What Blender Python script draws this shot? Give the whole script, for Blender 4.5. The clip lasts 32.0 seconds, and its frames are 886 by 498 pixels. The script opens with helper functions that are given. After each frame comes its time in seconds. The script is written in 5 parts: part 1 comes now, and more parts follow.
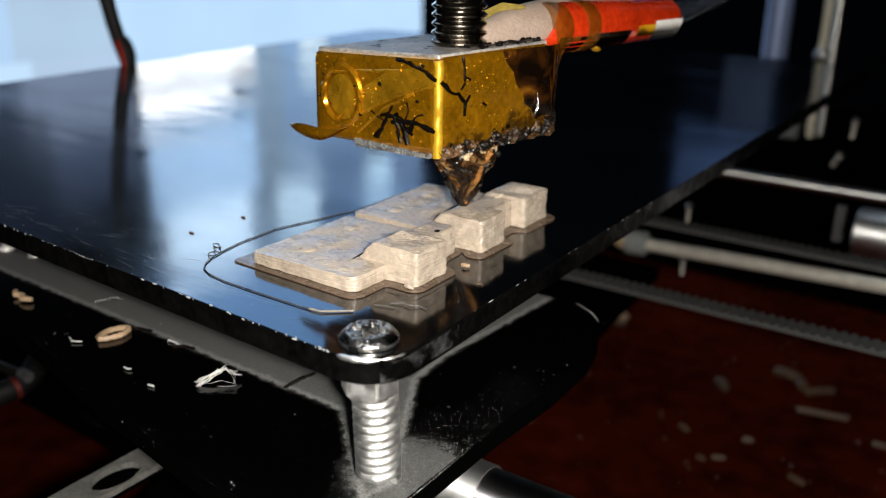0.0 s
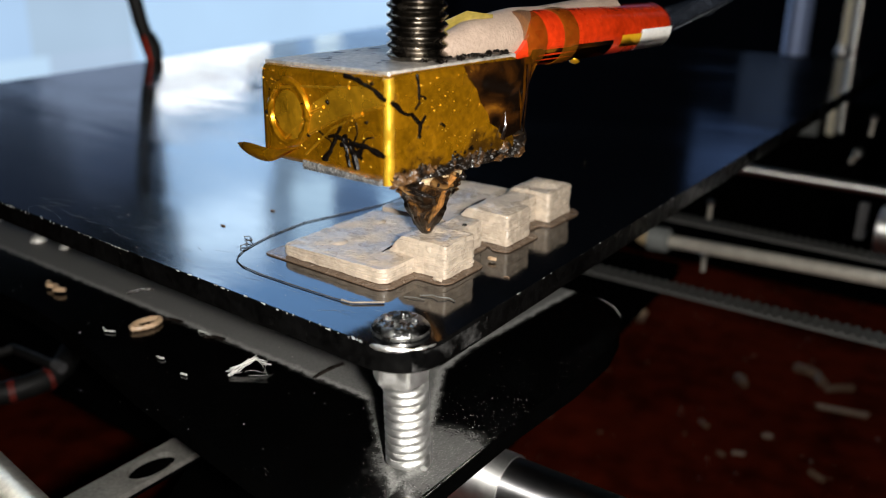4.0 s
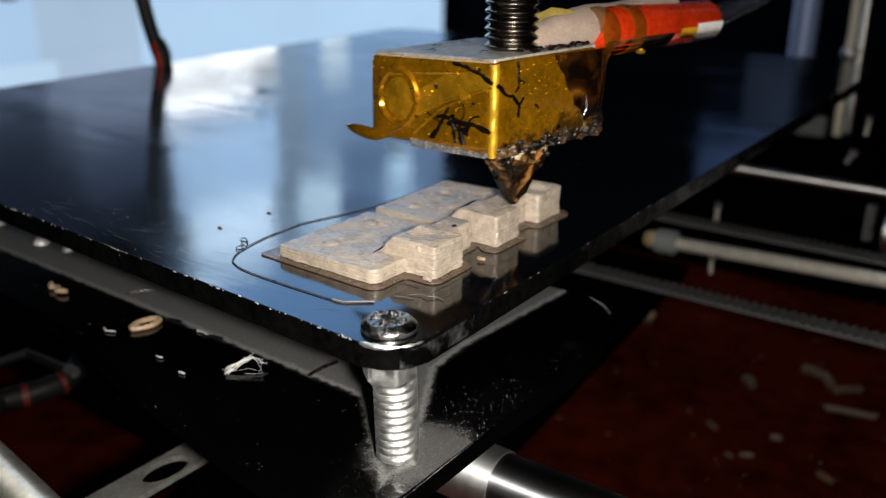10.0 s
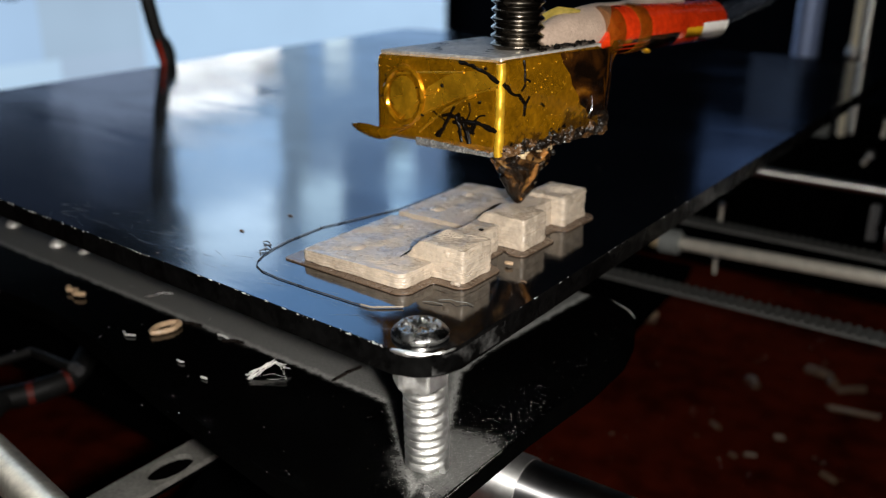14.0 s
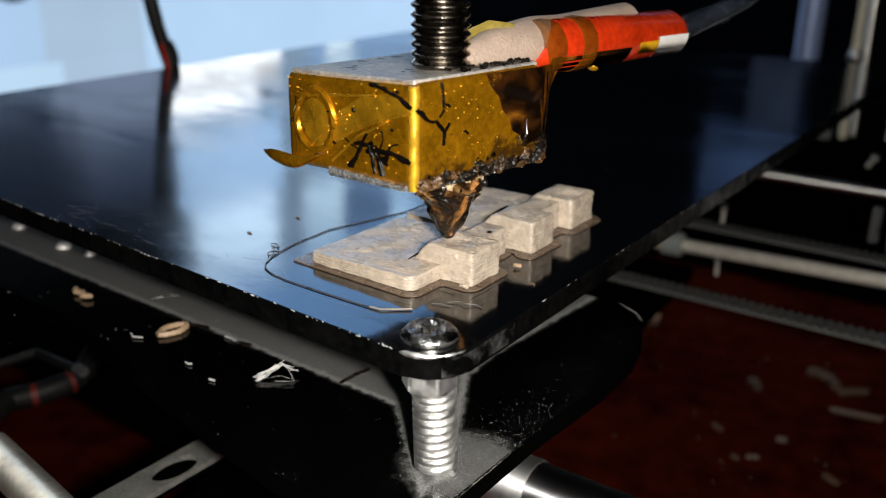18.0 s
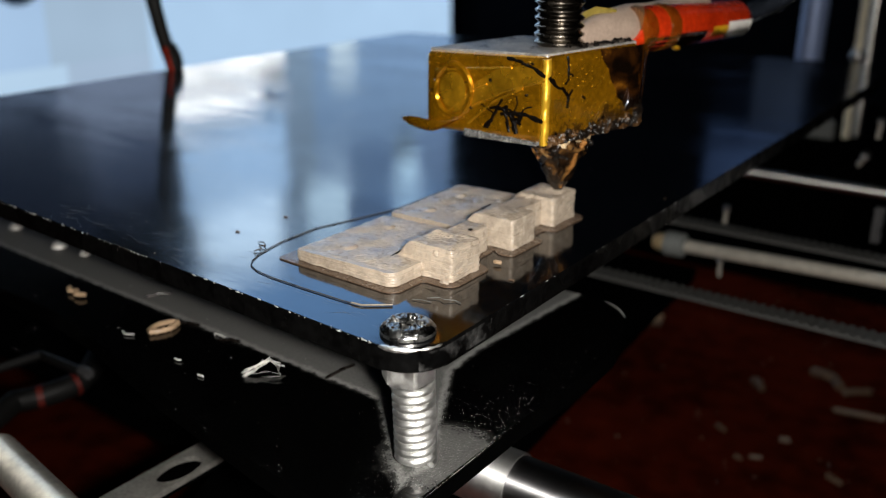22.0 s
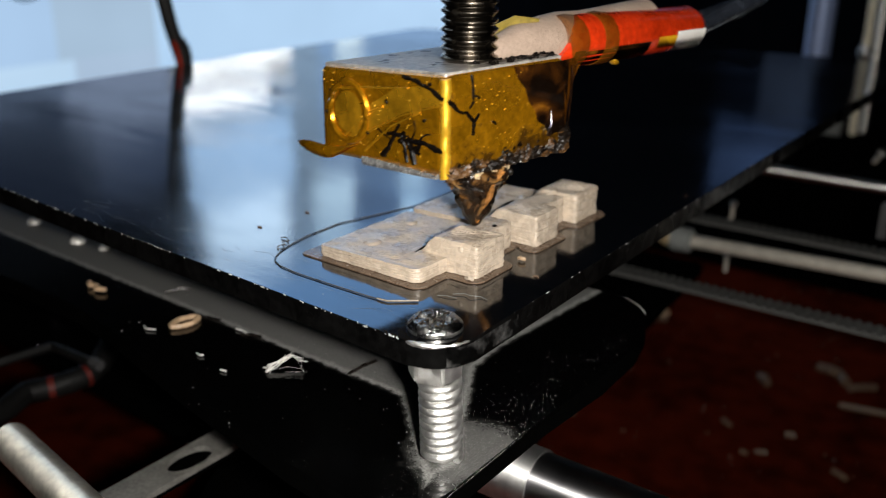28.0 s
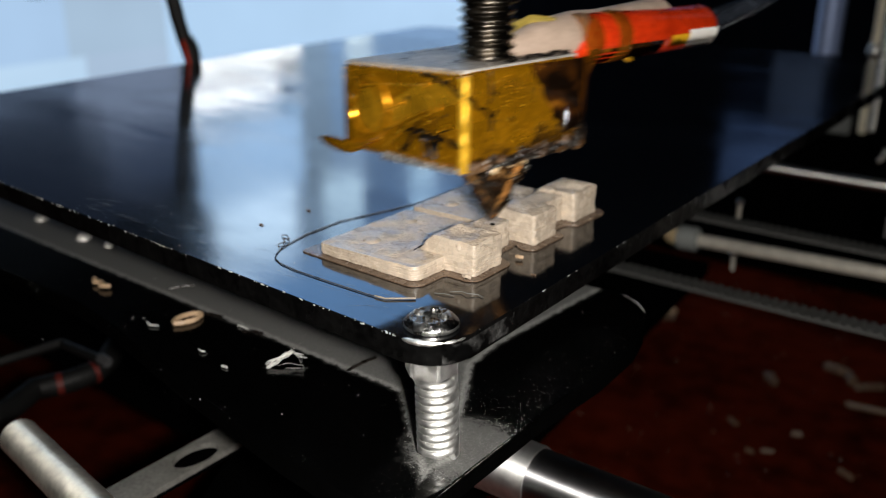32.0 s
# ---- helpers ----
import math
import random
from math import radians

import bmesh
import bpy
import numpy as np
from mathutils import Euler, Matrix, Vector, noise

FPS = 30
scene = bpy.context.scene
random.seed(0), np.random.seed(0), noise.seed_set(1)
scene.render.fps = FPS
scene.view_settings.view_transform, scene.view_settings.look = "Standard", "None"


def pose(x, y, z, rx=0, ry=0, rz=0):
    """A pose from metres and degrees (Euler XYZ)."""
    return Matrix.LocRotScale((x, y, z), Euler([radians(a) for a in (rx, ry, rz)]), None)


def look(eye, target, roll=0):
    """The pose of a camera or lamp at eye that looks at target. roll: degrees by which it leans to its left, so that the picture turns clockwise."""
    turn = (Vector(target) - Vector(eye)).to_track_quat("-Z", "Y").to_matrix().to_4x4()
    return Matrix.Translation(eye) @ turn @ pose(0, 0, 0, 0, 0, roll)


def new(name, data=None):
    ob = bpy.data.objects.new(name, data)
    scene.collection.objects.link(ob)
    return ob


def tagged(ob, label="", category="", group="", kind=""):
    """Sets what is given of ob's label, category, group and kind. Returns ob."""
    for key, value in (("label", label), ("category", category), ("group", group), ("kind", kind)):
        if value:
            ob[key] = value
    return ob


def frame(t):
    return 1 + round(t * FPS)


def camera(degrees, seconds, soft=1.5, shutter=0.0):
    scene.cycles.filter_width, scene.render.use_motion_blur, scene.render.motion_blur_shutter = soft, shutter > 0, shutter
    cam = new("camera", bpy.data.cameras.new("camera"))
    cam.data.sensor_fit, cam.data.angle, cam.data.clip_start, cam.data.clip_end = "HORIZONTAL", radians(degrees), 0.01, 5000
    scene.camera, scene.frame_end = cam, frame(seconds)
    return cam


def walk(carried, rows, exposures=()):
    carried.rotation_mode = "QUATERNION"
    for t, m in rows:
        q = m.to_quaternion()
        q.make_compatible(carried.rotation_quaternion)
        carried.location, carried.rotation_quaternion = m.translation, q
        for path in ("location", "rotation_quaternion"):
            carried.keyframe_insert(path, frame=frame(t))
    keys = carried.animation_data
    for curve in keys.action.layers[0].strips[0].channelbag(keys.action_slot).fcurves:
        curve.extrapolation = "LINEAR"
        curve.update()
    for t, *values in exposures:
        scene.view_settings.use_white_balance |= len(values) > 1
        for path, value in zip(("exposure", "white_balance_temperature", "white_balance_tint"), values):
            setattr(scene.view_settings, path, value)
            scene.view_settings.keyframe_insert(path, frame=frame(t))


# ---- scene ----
MM = 0.001


def shot(x, y, z, yaw, pitch, roll):
    """A camera pose from millimetres, heading, tilt and lean in degrees."""
    return pose(x * MM, y * MM, z * MM, 90 + pitch, 0, yaw) @ pose(0, 0, 0, 0, 0, roll)


cam = camera(51.3, 32.0, soft=1.15, shutter=0.6)
cam.data.dof.use_dof = True
cam.data.dof.focus_distance = 0.112
cam.data.dof.aperture_fstop = 25.0
walk(cam, [
    (0, shot(51.14, -64.13, 42.16, 33.84, -20.04, 0.91)),
    (0.5, shot(51.53, -64.86, 42.79, 34.28, -20.30, 0.71)),
    (1, shot(51.40, -65.20, 43.09, 34.45, -20.42, 0.62)),
    (1.5, shot(51.20, -65.72, 43.21, 34.58, -20.38, 0.61)),
    (2, shot(51.24, -66.16, 43.33, 34.62, -20.33, 0.63)),
    (2.5, shot(50.76, -65.94, 43.11, 34.62, -20.35, 0.70)),
    (3, shot(50.45, -66.37, 42.80, 34.62, -20.35, 0.88)),
    (3.5, shot(49.83, -66.89, 42.70, 34.62, -20.34, 0.97)),
    (5.5, shot(50.25, -67.51, 43.52, 34.95, -20.33, 0.61)),
    (6, shot(50.33, -67.64, 43.77, 34.98, -20.31, 0.54)),
    (6.5, shot(50.13, -67.36, 43.34, 34.93, -20.32, 0.68)),
    (7, shot(50.00, -67.34, 43.07, 34.89, -20.40, 0.74)),
    (7.5, shot(49.57, -67.31, 43.08, 34.90, -20.27, 0.68)),
    (8, shot(50.45, -67.93, 43.72, 35.08, -20.14, 0.56)),
    (8.5, shot(50.18, -67.63, 43.84, 35.05, -20.26, 0.53)),
    (9, shot(50.16, -67.75, 43.87, 35.07, -20.22, 0.51)),
    (9.5, shot(50.24, -68.03, 43.93, 35.14, -20.24, 0.48)),
    (10, shot(50.11, -68.21, 43.70, 35.11, -20.27, 0.54)),
    (10.5, shot(49.57, -68.16, 43.32, 35.04, -20.33, 0.70)),
    (11, shot(49.80, -68.47, 43.54, 35.12, -20.30, 0.72)),
    (11.5, shot(49.82, -68.09, 43.70, 35.14, -20.28, 0.57)),
    (12, shot(49.89, -68.36, 43.72, 35.14, -20.24, 0.61)),
    (12.5, shot(50.01, -68.65, 43.90, 35.26, -20.25, 0.55)),
    (13, shot(49.93, -68.73, 43.93, 35.29, -20.18, 0.55)),
    (13.5, shot(49.88, -68.49, 43.78, 35.28, -20.33, 0.57)),
    (14, shot(49.82, -68.59, 43.61, 35.25, -20.29, 0.60)),
    (14.5, shot(49.95, -68.58, 43.62, 35.22, -20.20, 0.61)),
    (16.5, shot(50.08, -69.25, 44.05, 35.44, -20.14, 0.44)),
    (17, shot(50.08, -69.43, 43.98, 35.39, -20.13, 0.55)),
    (17.5, shot(49.58, -69.07, 43.37, 35.27, -20.21, 0.70)),
    (18, shot(49.81, -69.17, 43.59, 35.34, -20.13, 0.61)),
    (18.5, shot(50.08, -69.36, 43.91, 35.43, -20.14, 0.48)),
    (19, shot(50.53, -69.63, 43.98, 35.57, -20.04, 0.37)),
    (19.5, shot(50.51, -69.67, 44.02, 35.58, -20.01, 0.38)),
    (20, shot(50.60, -69.94, 44.13, 35.61, -19.99, 0.35)),
    (20.5, shot(50.49, -70.00, 43.88, 35.61, -20.01, 0.41)),
    (21, shot(49.87, -69.66, 43.41, 35.51, -20.16, 0.57)),
    (21.5, shot(50.23, -69.71, 43.73, 35.59, -20.04, 0.42)),
    (22, shot(50.65, -69.58, 44.07, 35.64, -20.07, 0.31)),
    (22.5, shot(50.80, -69.96, 44.21, 35.74, -20.03, 0.24)),
    (23, shot(50.73, -70.10, 44.32, 35.76, -20.01, 0.26)),
    (23.5, shot(50.83, -70.20, 44.35, 35.78, -20.08, 0.33)),
    (24, shot(50.46, -69.93, 43.75, 35.72, -20.13, 0.49)),
    (24.5, shot(50.48, -70.28, 43.90, 35.76, -20.12, 0.50)),
    (25, shot(50.75, -70.10, 44.19, 35.84, -20.18, 0.31)),
    (25.5, shot(51.01, -70.67, 44.28, 35.92, -20.13, 0.30)),
    (27.5, shot(50.57, -71.02, 43.70, 35.98, -20.35, 0.52)),
    (28, shot(50.93, -70.84, 43.95, 36.00, -20.31, 0.39)),
    (28.5, shot(51.22, -71.14, 44.35, 36.14, -20.39, 0.31)),
    (29, shot(51.26, -71.19, 44.39, 36.19, -20.43, 0.24)),
    (29.5, shot(51.67, -71.31, 44.65, 36.35, -20.33, 0.15)),
    (30, shot(51.18, -71.15, 44.34, 36.21, -20.39, 0.19)),
    (30.5, shot(51.41, -70.87, 44.02, 36.16, -20.50, 0.32)),
    (31, shot(50.87, -70.92, 43.57, 36.10, -20.46, 0.48)),
    (31.5, shot(51.50, -71.31, 44.20, 36.33, -20.48, 0.23)),
    (32, shot(51.88, -70.85, 44.53, 36.62, -20.50, 0.33)),
], exposures=[(0.0, 0.08), (1.0, 0.24), (2.0, 0.24), (3.0, 0.08), (6.0, -0.02), (7.0, 0.02), (8.0, -0.2), (9.0, -0.1), (10.0, -0.14), (12.0, -0.19), (13.0, -0.1), (14.0, -0.17), (17.0, -0.02), (19.0, -0.15), (24.0, -0.22), (28.0, -0.12), (32.0, -0.12)])

# rows for walk(): seconds, bed along x, hot end along y (mm)
STEPS = [
    (0, 0.44, -14.77), (0.5, -0.93, -19.43), (1, 0.12, -27.39), (1.5, -2.29, -32.02), (2, -3.16, -26.83),
    (2.5, 1.57, -30.59), (3, -4.76, -32.17), (3.5, -2.70, -27.88), (4, -0.60, -31.20),
    (4.5, -3.20, -29.60), (5, -0.90, -27.30), (5.15, -1.80, -26.80), (5.3, -3.10, -12.50), (5.5, -3.95, -4.64), (6, 0.00, 0.00),
    (6.5, -1.82, -4.77), (7, -3.75, 0.51), (7.5, 1.60, -2.69), (8, -4.15, -5.00), (8.5, -1.25, -3.35),
    (9, -0.14, -2.83), (9.5, 0.28, -0.38), (10, -3.74, -12.54), (10.5, 1.03, -16.18), (11, -3.98, -13.87),
    (11.5, 1.66, -11.84), (12, -1.88, -17.48), (12.5, -3.92, -12.02), (13, -0.71, -16.30), (13.5, 0.49, -15.62),
    (14, -0.31, -12.55), (14.5, -3.93, -27.08), (15, -1.60, -31.40), (15.5, -3.90, -26.60), (16, 0.60, -31.00), (16.5, -1.93, -32.41), (17, -4.06, -26.80), (17.5, -0.89, -31.42),
    (18, 0.36, -30.64), (18.5, -0.58, -27.38), (18.8, -1.82, -26.78), (19, -2.65, -10.71), (19.2, -2.78, -0.92),
    (19.5, -2.97, -0.12), (20, 0.03, -4.50), (20.5, -4.18, -0.92), (21, 1.42, -0.91), (21.5, -3.23, -5.31),
    (22, -2.76, -2.24), (22.5, -2.58, -3.67), (23, -0.23, -3.97), (23.5, -3.67, -12.45), (24, 0.94, -16.25),
    (24.5, -3.87, -13.50), (25, 1.52, -12.57), (25.5, -2.87, -17.47), (26, -3.60, -12.30), (26.5, -0.71, -16.40), (27, 0.40, -13.20), (27.5, -0.58, -17.23), (28, -0.36, -26.89),
    (28.5, -2.53, -31.63), (29, -2.56, -26.30), (29.5, 1.19, -31.27), (30, -4.74, -30.02), (30.5, -2.55, -28.17),
    (31, -2.50, -29.93), (31.5, -1.23, -31.23), (31.9, -1.23, -30.23), (32, -1.24, -23.77),
]

# ---- light ----
world = bpy.data.worlds.new("room")
scene.world = world
world.use_nodes = True
world.node_tree.nodes["Background"].inputs[0].default_value = (0.55, 0.7, 1.0, 1)
world.node_tree.nodes["Background"].inputs[1].default_value = 0.0015

lamp = bpy.data.lights.new("torch_lamp", "SPOT")
lamp.energy = 1.45
lamp.color = (1.0, 0.955, 0.89)
lamp.shadow_soft_size = 0.004
lamp.spot_size = radians(150)
lamp.spot_blend = 0.6
torch = new("torch_lamp", lamp)
torch.matrix_world = look((0.066, -0.069, 0.047), (-0.010, 0.030, 0.002))


# ---- materials ----
def material(name, base, rough=0.5, metal=0.0, vary=0.15, scale=400.0, bump=0.0, bump_scale=2500.0, rough_vary=0.1, coat=0.0, fine=6.0, **sockets):
    m = bpy.data.materials.new(name)
    m.use_nodes = True
    n, l = m.node_tree.nodes, m.node_tree.links
    b = n["Principled BSDF"]
    co = n.new("ShaderNodeTexCoord")
    big = n.new("ShaderNodeTexNoise")
    big.inputs["Scale"].default_value = scale
    big.inputs["Detail"].default_value = 4
    small = n.new("ShaderNodeTexNoise")
    small.inputs["Scale"].default_value = scale * fine
    small.inputs["Detail"].default_value = 3
    for q in (big, small):
        l.new(co.outputs["Object"], q.inputs["Vector"])
    add = n.new("ShaderNodeMath")
    add.operation = "ADD"
    l.new(big.outputs["Fac"], add.inputs[0])
    l.new(small.outputs["Fac"], add.inputs[1])
    ramp = n.new("ShaderNodeMapRange")
    ramp.inputs["From Min"].default_value, ramp.inputs["From Max"].default_value = 0.6, 1.4
    ramp.inputs["To Min"].default_value, ramp.inputs["To Max"].default_value = 1 - vary, 1 + vary
    l.new(add.outputs[0], ramp.inputs["Value"])
    mul = n.new("ShaderNodeVectorMath")
    mul.operation = "SCALE"
    mul.inputs[0].default_value = base
    l.new(ramp.outputs["Result"], mul.inputs["Scale"])
    l.new(mul.outputs["Vector"], b.inputs["Base Color"])
    rr = n.new("ShaderNodeMapRange")
    rr.inputs["From Min"].default_value, rr.inputs["From Max"].default_value = 0.3, 0.7
    rr.inputs["To Min"].default_value, rr.inputs["To Max"].default_value = max(0.02, rough - rough_vary), min(1, rough + rough_vary)
    l.new(big.outputs["Fac"], rr.inputs["Value"])
    l.new(rr.outputs["Result"], b.inputs["Roughness"])
    b.inputs["Metallic"].default_value = metal
    b.inputs["Coat Weight"].default_value = coat
    for key, value in sockets.items():
        b.inputs[key.replace("_", " ")].default_value = value
    if bump:
        bn = n.new("ShaderNodeTexNoise")
        bn.inputs["Scale"].default_value = bump_scale
        bn.inputs["Detail"].default_value = 5
        l.new(co.outputs["Object"], bn.inputs["Vector"])
        bb = n.new("ShaderNodeBump")
        bb.inputs["Strength"].default_value = bump
        bb.inputs["Distance"].default_value = 0.0003
        l.new(bn.outputs["Fac"], bb.inputs["Height"])
        l.new(bb.outputs["Normal"], b.inputs["Normal"])
    return m


def mottled(name, stops, scale, rough=0.25, metal=0.0, bump=0.6, bump_scale=900.0, coat=0.0, detail=7.0, **sockets):
    """A burnt or stained surface: a colour ramp over noise."""
    m = material(name, (0.1, 0.1, 0.1), rough, metal, scale=scale, bump=bump, bump_scale=bump_scale, coat=coat, **sockets)
    n, l = m.node_tree.nodes, m.node_tree.links
    b = n["Principled BSDF"]
    co = n.new("ShaderNodeTexCoord")
    tx = n.new("ShaderNodeTexNoise")
    tx.inputs["Scale"].default_value, tx.inputs["Detail"].default_value, tx.inputs["Distortion"].default_value = scale, detail, 0.8
    l.new(co.outputs["Object"], tx.inputs["Vector"])
    ramp = n.new("ShaderNodeValToRGB")
    while len(ramp.color_ramp.elements) < len(stops):
        ramp.color_ramp.elements.new(0.5)
    for e, (at, c) in zip(ramp.color_ramp.elements, stops):
        e.position, e.color = at, (*c, 1)
    l.new(tx.outputs["Fac"], ramp.inputs["Fac"])
    l.new(ramp.outputs["Color"], b.inputs["Base Color"])
    return m


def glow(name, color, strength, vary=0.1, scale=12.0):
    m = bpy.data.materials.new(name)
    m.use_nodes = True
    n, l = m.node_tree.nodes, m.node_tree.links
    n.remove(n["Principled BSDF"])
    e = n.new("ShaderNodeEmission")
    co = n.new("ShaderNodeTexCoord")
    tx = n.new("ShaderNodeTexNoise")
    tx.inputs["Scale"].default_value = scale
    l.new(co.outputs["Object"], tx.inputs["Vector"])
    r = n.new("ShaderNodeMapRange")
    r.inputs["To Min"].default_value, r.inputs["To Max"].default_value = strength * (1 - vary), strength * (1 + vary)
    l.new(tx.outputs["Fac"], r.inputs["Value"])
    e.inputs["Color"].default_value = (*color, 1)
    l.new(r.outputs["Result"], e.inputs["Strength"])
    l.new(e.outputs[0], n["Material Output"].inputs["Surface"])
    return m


BED = material("black_coated_bed", (0.0015, 0.0018, 0.0024), 0.09, vary=0.3, scale=35, bump=0.018, bump_scale=110, rough_vary=0.045, IOR=1.75)


def wiped(m):
    """Wipe marks and smears on the plate: bands of duller and glossier coat."""
    n, l = m.node_tree.nodes, m.node_tree.links
    b = n["Principled BSDF"]
    co = n.new("ShaderNodeTexCoord")

    def band(scale, turn_z, freq, detail, distort):
        mp = n.new("ShaderNodeMapping")
        mp.inputs["Scale"].default_value = scale
        mp.inputs["Rotation"].default_value = (0, 0, radians(turn_z))
        tx = n.new("ShaderNodeTexNoise")
        tx.inputs["Scale"].default_value, tx.inputs["Detail"].default_value, tx.inputs["Distortion"].default_value = freq, detail, distort
        l.new(co.outputs["Object"], mp.inputs["Vector"])
        l.new(mp.outputs["Vector"], tx.inputs["Vector"])
        return tx.outputs["Fac"]

    streak, blotch, fine = band((1, 4, 1), 28, 14, 4, 0.8), band((1, 1.6, 1), -15, 13, 3, 1.4), band((1, 3, 1), 12, 160, 6, 0.3)

    def span(src, a, z, lo, hi):
        r = n.new("ShaderNodeMapRange")
        r.interpolation_type = "SMOOTHSTEP"
        for key, v in (("From Min", a), ("From Max", z), ("To Min", lo), ("To Max", hi)):
            r.inputs[key].default_value = v
        l.new(src, r.inputs["Value"])
        return r.outputs["Result"]

    total = span(streak, 0.38, 0.64, 0.0, 0.04)
    for src in (span(blotch, 0.42, 0.62, 0.065, 0.12), span(fine, 0.4, 0.7, 0.0, 0.02)):
        q = n.new("ShaderNodeMath")
        l.new(total, q.inputs[0])
        l.new(src, q.inputs[1])
        total = q.outputs[0]
    l.new(total, b.inputs["Roughness"])
    height = n.new("ShaderNodeMath")
    l.new(span(streak, 0.3, 0.7, 0.0, 1.0), height.inputs[0])
    l.new(span(blotch, 0.3, 0.7, 0.0, 1.4), height.inputs[1])
    bump = n.new("ShaderNodeBump")
    bump.inputs["Strength"].default_value, bump.inputs["Distance"].default_value = 0.18, 0.0001
    l.new(height.outputs[0], bump.inputs["Height"])
    l.new(bump.outputs["Normal"], b.inputs["Normal"])
    return m


wiped(BED)
BED_EDGE = material("worn_black_edge", (0.0022, 0.0022, 0.0022), 0.26, vary=0.9, scale=150, bump=0.6, bump_scale=420, rough_vary=0.15, Specular_IOR_Level=0.05)


def dusty(m):
    """Grey print dust on the carriage: deep under the bed and round the spring."""
    n, l = m.node_tree.nodes, m.node_tree.links
    b = n["Principled BSDF"]

    def math_node(op, x, y):
        q = n.new("ShaderNodeMath")
        q.operation = op
        for i, v in enumerate((x, y)):
            if isinstance(v, (int, float)):
                q.inputs[i].default_value = v
            else:
                l.new(v, q.inputs[i])
        return q.outputs[0]

    co = n.new("ShaderNodeTexCoord").outputs["Object"]
    sep = n.new("ShaderNodeSeparateXYZ")
    l.new(co, sep.inputs[0])
    x, y = sep.outputs[0], sep.outputs[1]
    wide = n.new("ShaderNodeTexNoise")
    wide.inputs["Scale"].default_value, wide.inputs["Detail"].default_value = 700, 9
    grain = n.new("ShaderNodeTexNoise")
    grain.inputs["Scale"].default_value, grain.inputs["Detail"].default_value = 3600, 4
    l.new(co, wide.inputs["Vector"])
    l.new(co, grain.inputs["Vector"])
    front = math_node("ADD", y, math_node("MULTIPLY", x, 0.033))
    front = math_node("SUBTRACT", front, 0.0132)
    side = math_node("SUBTRACT", math_node("ADD", -0.0142, math_node("MULTIPLY", math_node("ABSOLUTE", math_node("SUBTRACT", y, 0.034), 0.0), 0.08)), x)
    inner = math_node("MINIMUM", front, side)
    # a tongue of dust that runs out from under the bed to the spring
    left = math_node("ADD", math_node("MULTIPLY", math_node("ADD", x, 0.0149), 0.70), math_node("MULTIPLY", math_node("SUBTRACT", y, 0.0121), 0.714))
    right = math_node("ADD", math_node("MULTIPLY", math_node("ADD", x, 0.0123), -0.87), math_node("MULTIPLY", math_node("SUBTRACT", y, 0.0239), -0.49))
    tongue = math_node("MINIMUM", math_node("MINIMUM", left, right), math_node("SUBTRACT", -0.002, x))
    inner = math_node("MAXIMUM", inner, tongue)
    dist = n.new("ShaderNodeVectorMath")
    dist.operation = "DISTANCE"
    dist.inputs[1].default_value = (-0.0020, 0.0078, -0.017)
    l.new(co, dist.inputs[0])
    ring = math_node("MULTIPLY", math_node("SUBTRACT", 0.0065, dist.outputs["Value"]), 0.4)
    field = math_node("MAXIMUM", inner, ring)
    field = math_node("ADD", field, math_node("MULTIPLY", math_node("SUBTRACT", wide.outputs["Fac"], 0.5), 0.0014))
    mask = n.new("ShaderNodeMapRange")
    mask.interpolation_type = "SMOOTHSTEP"
    mask.inputs["From Min"].default_value, mask.inputs["From Max"].default_value = -0.0008, 0.0008
    l.new(field, mask.inputs["Value"])
    g = n.new("ShaderNodeMapRange")
    g.inputs["From Min"].default_value, g.inputs["From Max"].default_value = 0.35, 0.65
    g.inputs["To Min"].default_value, g.inputs["To Max"].default_value = 0.42, 1.0
    l.new(grain.outputs["Fac"], g.inputs["Value"])
    amount = math_node("MULTIPLY", mask.outputs["Result"], g.outputs["Result"])
    mix = n.new("ShaderNodeMix")
    mix.data_type = "RGBA"
    l.new(amount, mix.inputs["Factor"])
    l.new(b.inputs["Base Color"].links[0].from_socket, mix.inputs["A"])
    # dust swept into a thicker crest along its edge
    crest = n.new("ShaderNodeMapRange")
    crest.inputs["From Min"].default_value, crest.inputs["From Max"].default_value = 0.0008, 0.0001
    shifted = math_node("ADD", inner, math_node("MULTIPLY", math_node("SUBTRACT", wide.outputs["Fac"], 0.5), 0.0014))
    l.new(math_node("ABSOLUTE", math_node("SUBTRACT", shifted, 0.0004), 0.0), crest.inputs["Value"])
    pile = n.new("ShaderNodeMix")
    pile.data_type = "RGBA"
    pile.inputs["A"].default_value = (0.135, 0.135, 0.13, 1)
    pile.inputs["B"].default_value = (0.34, 0.34, 0.328, 1)
    l.new(crest.outputs["Result"], pile.inputs["Factor"])
    l.new(pile.outputs["Result"], mix.inputs["B"])
    l.new(mix.outputs["Result"], b.inputs["Base Color"])
    r = n.new("ShaderNodeMapRange")
    r.inputs["To Min"].default_value, r.inputs["To Max"].default_value = 0.12, 0.6
    l.new(amount, r.inputs["Value"])
    l.new(r.outputs["Result"], b.inputs["Roughness"])
    return m


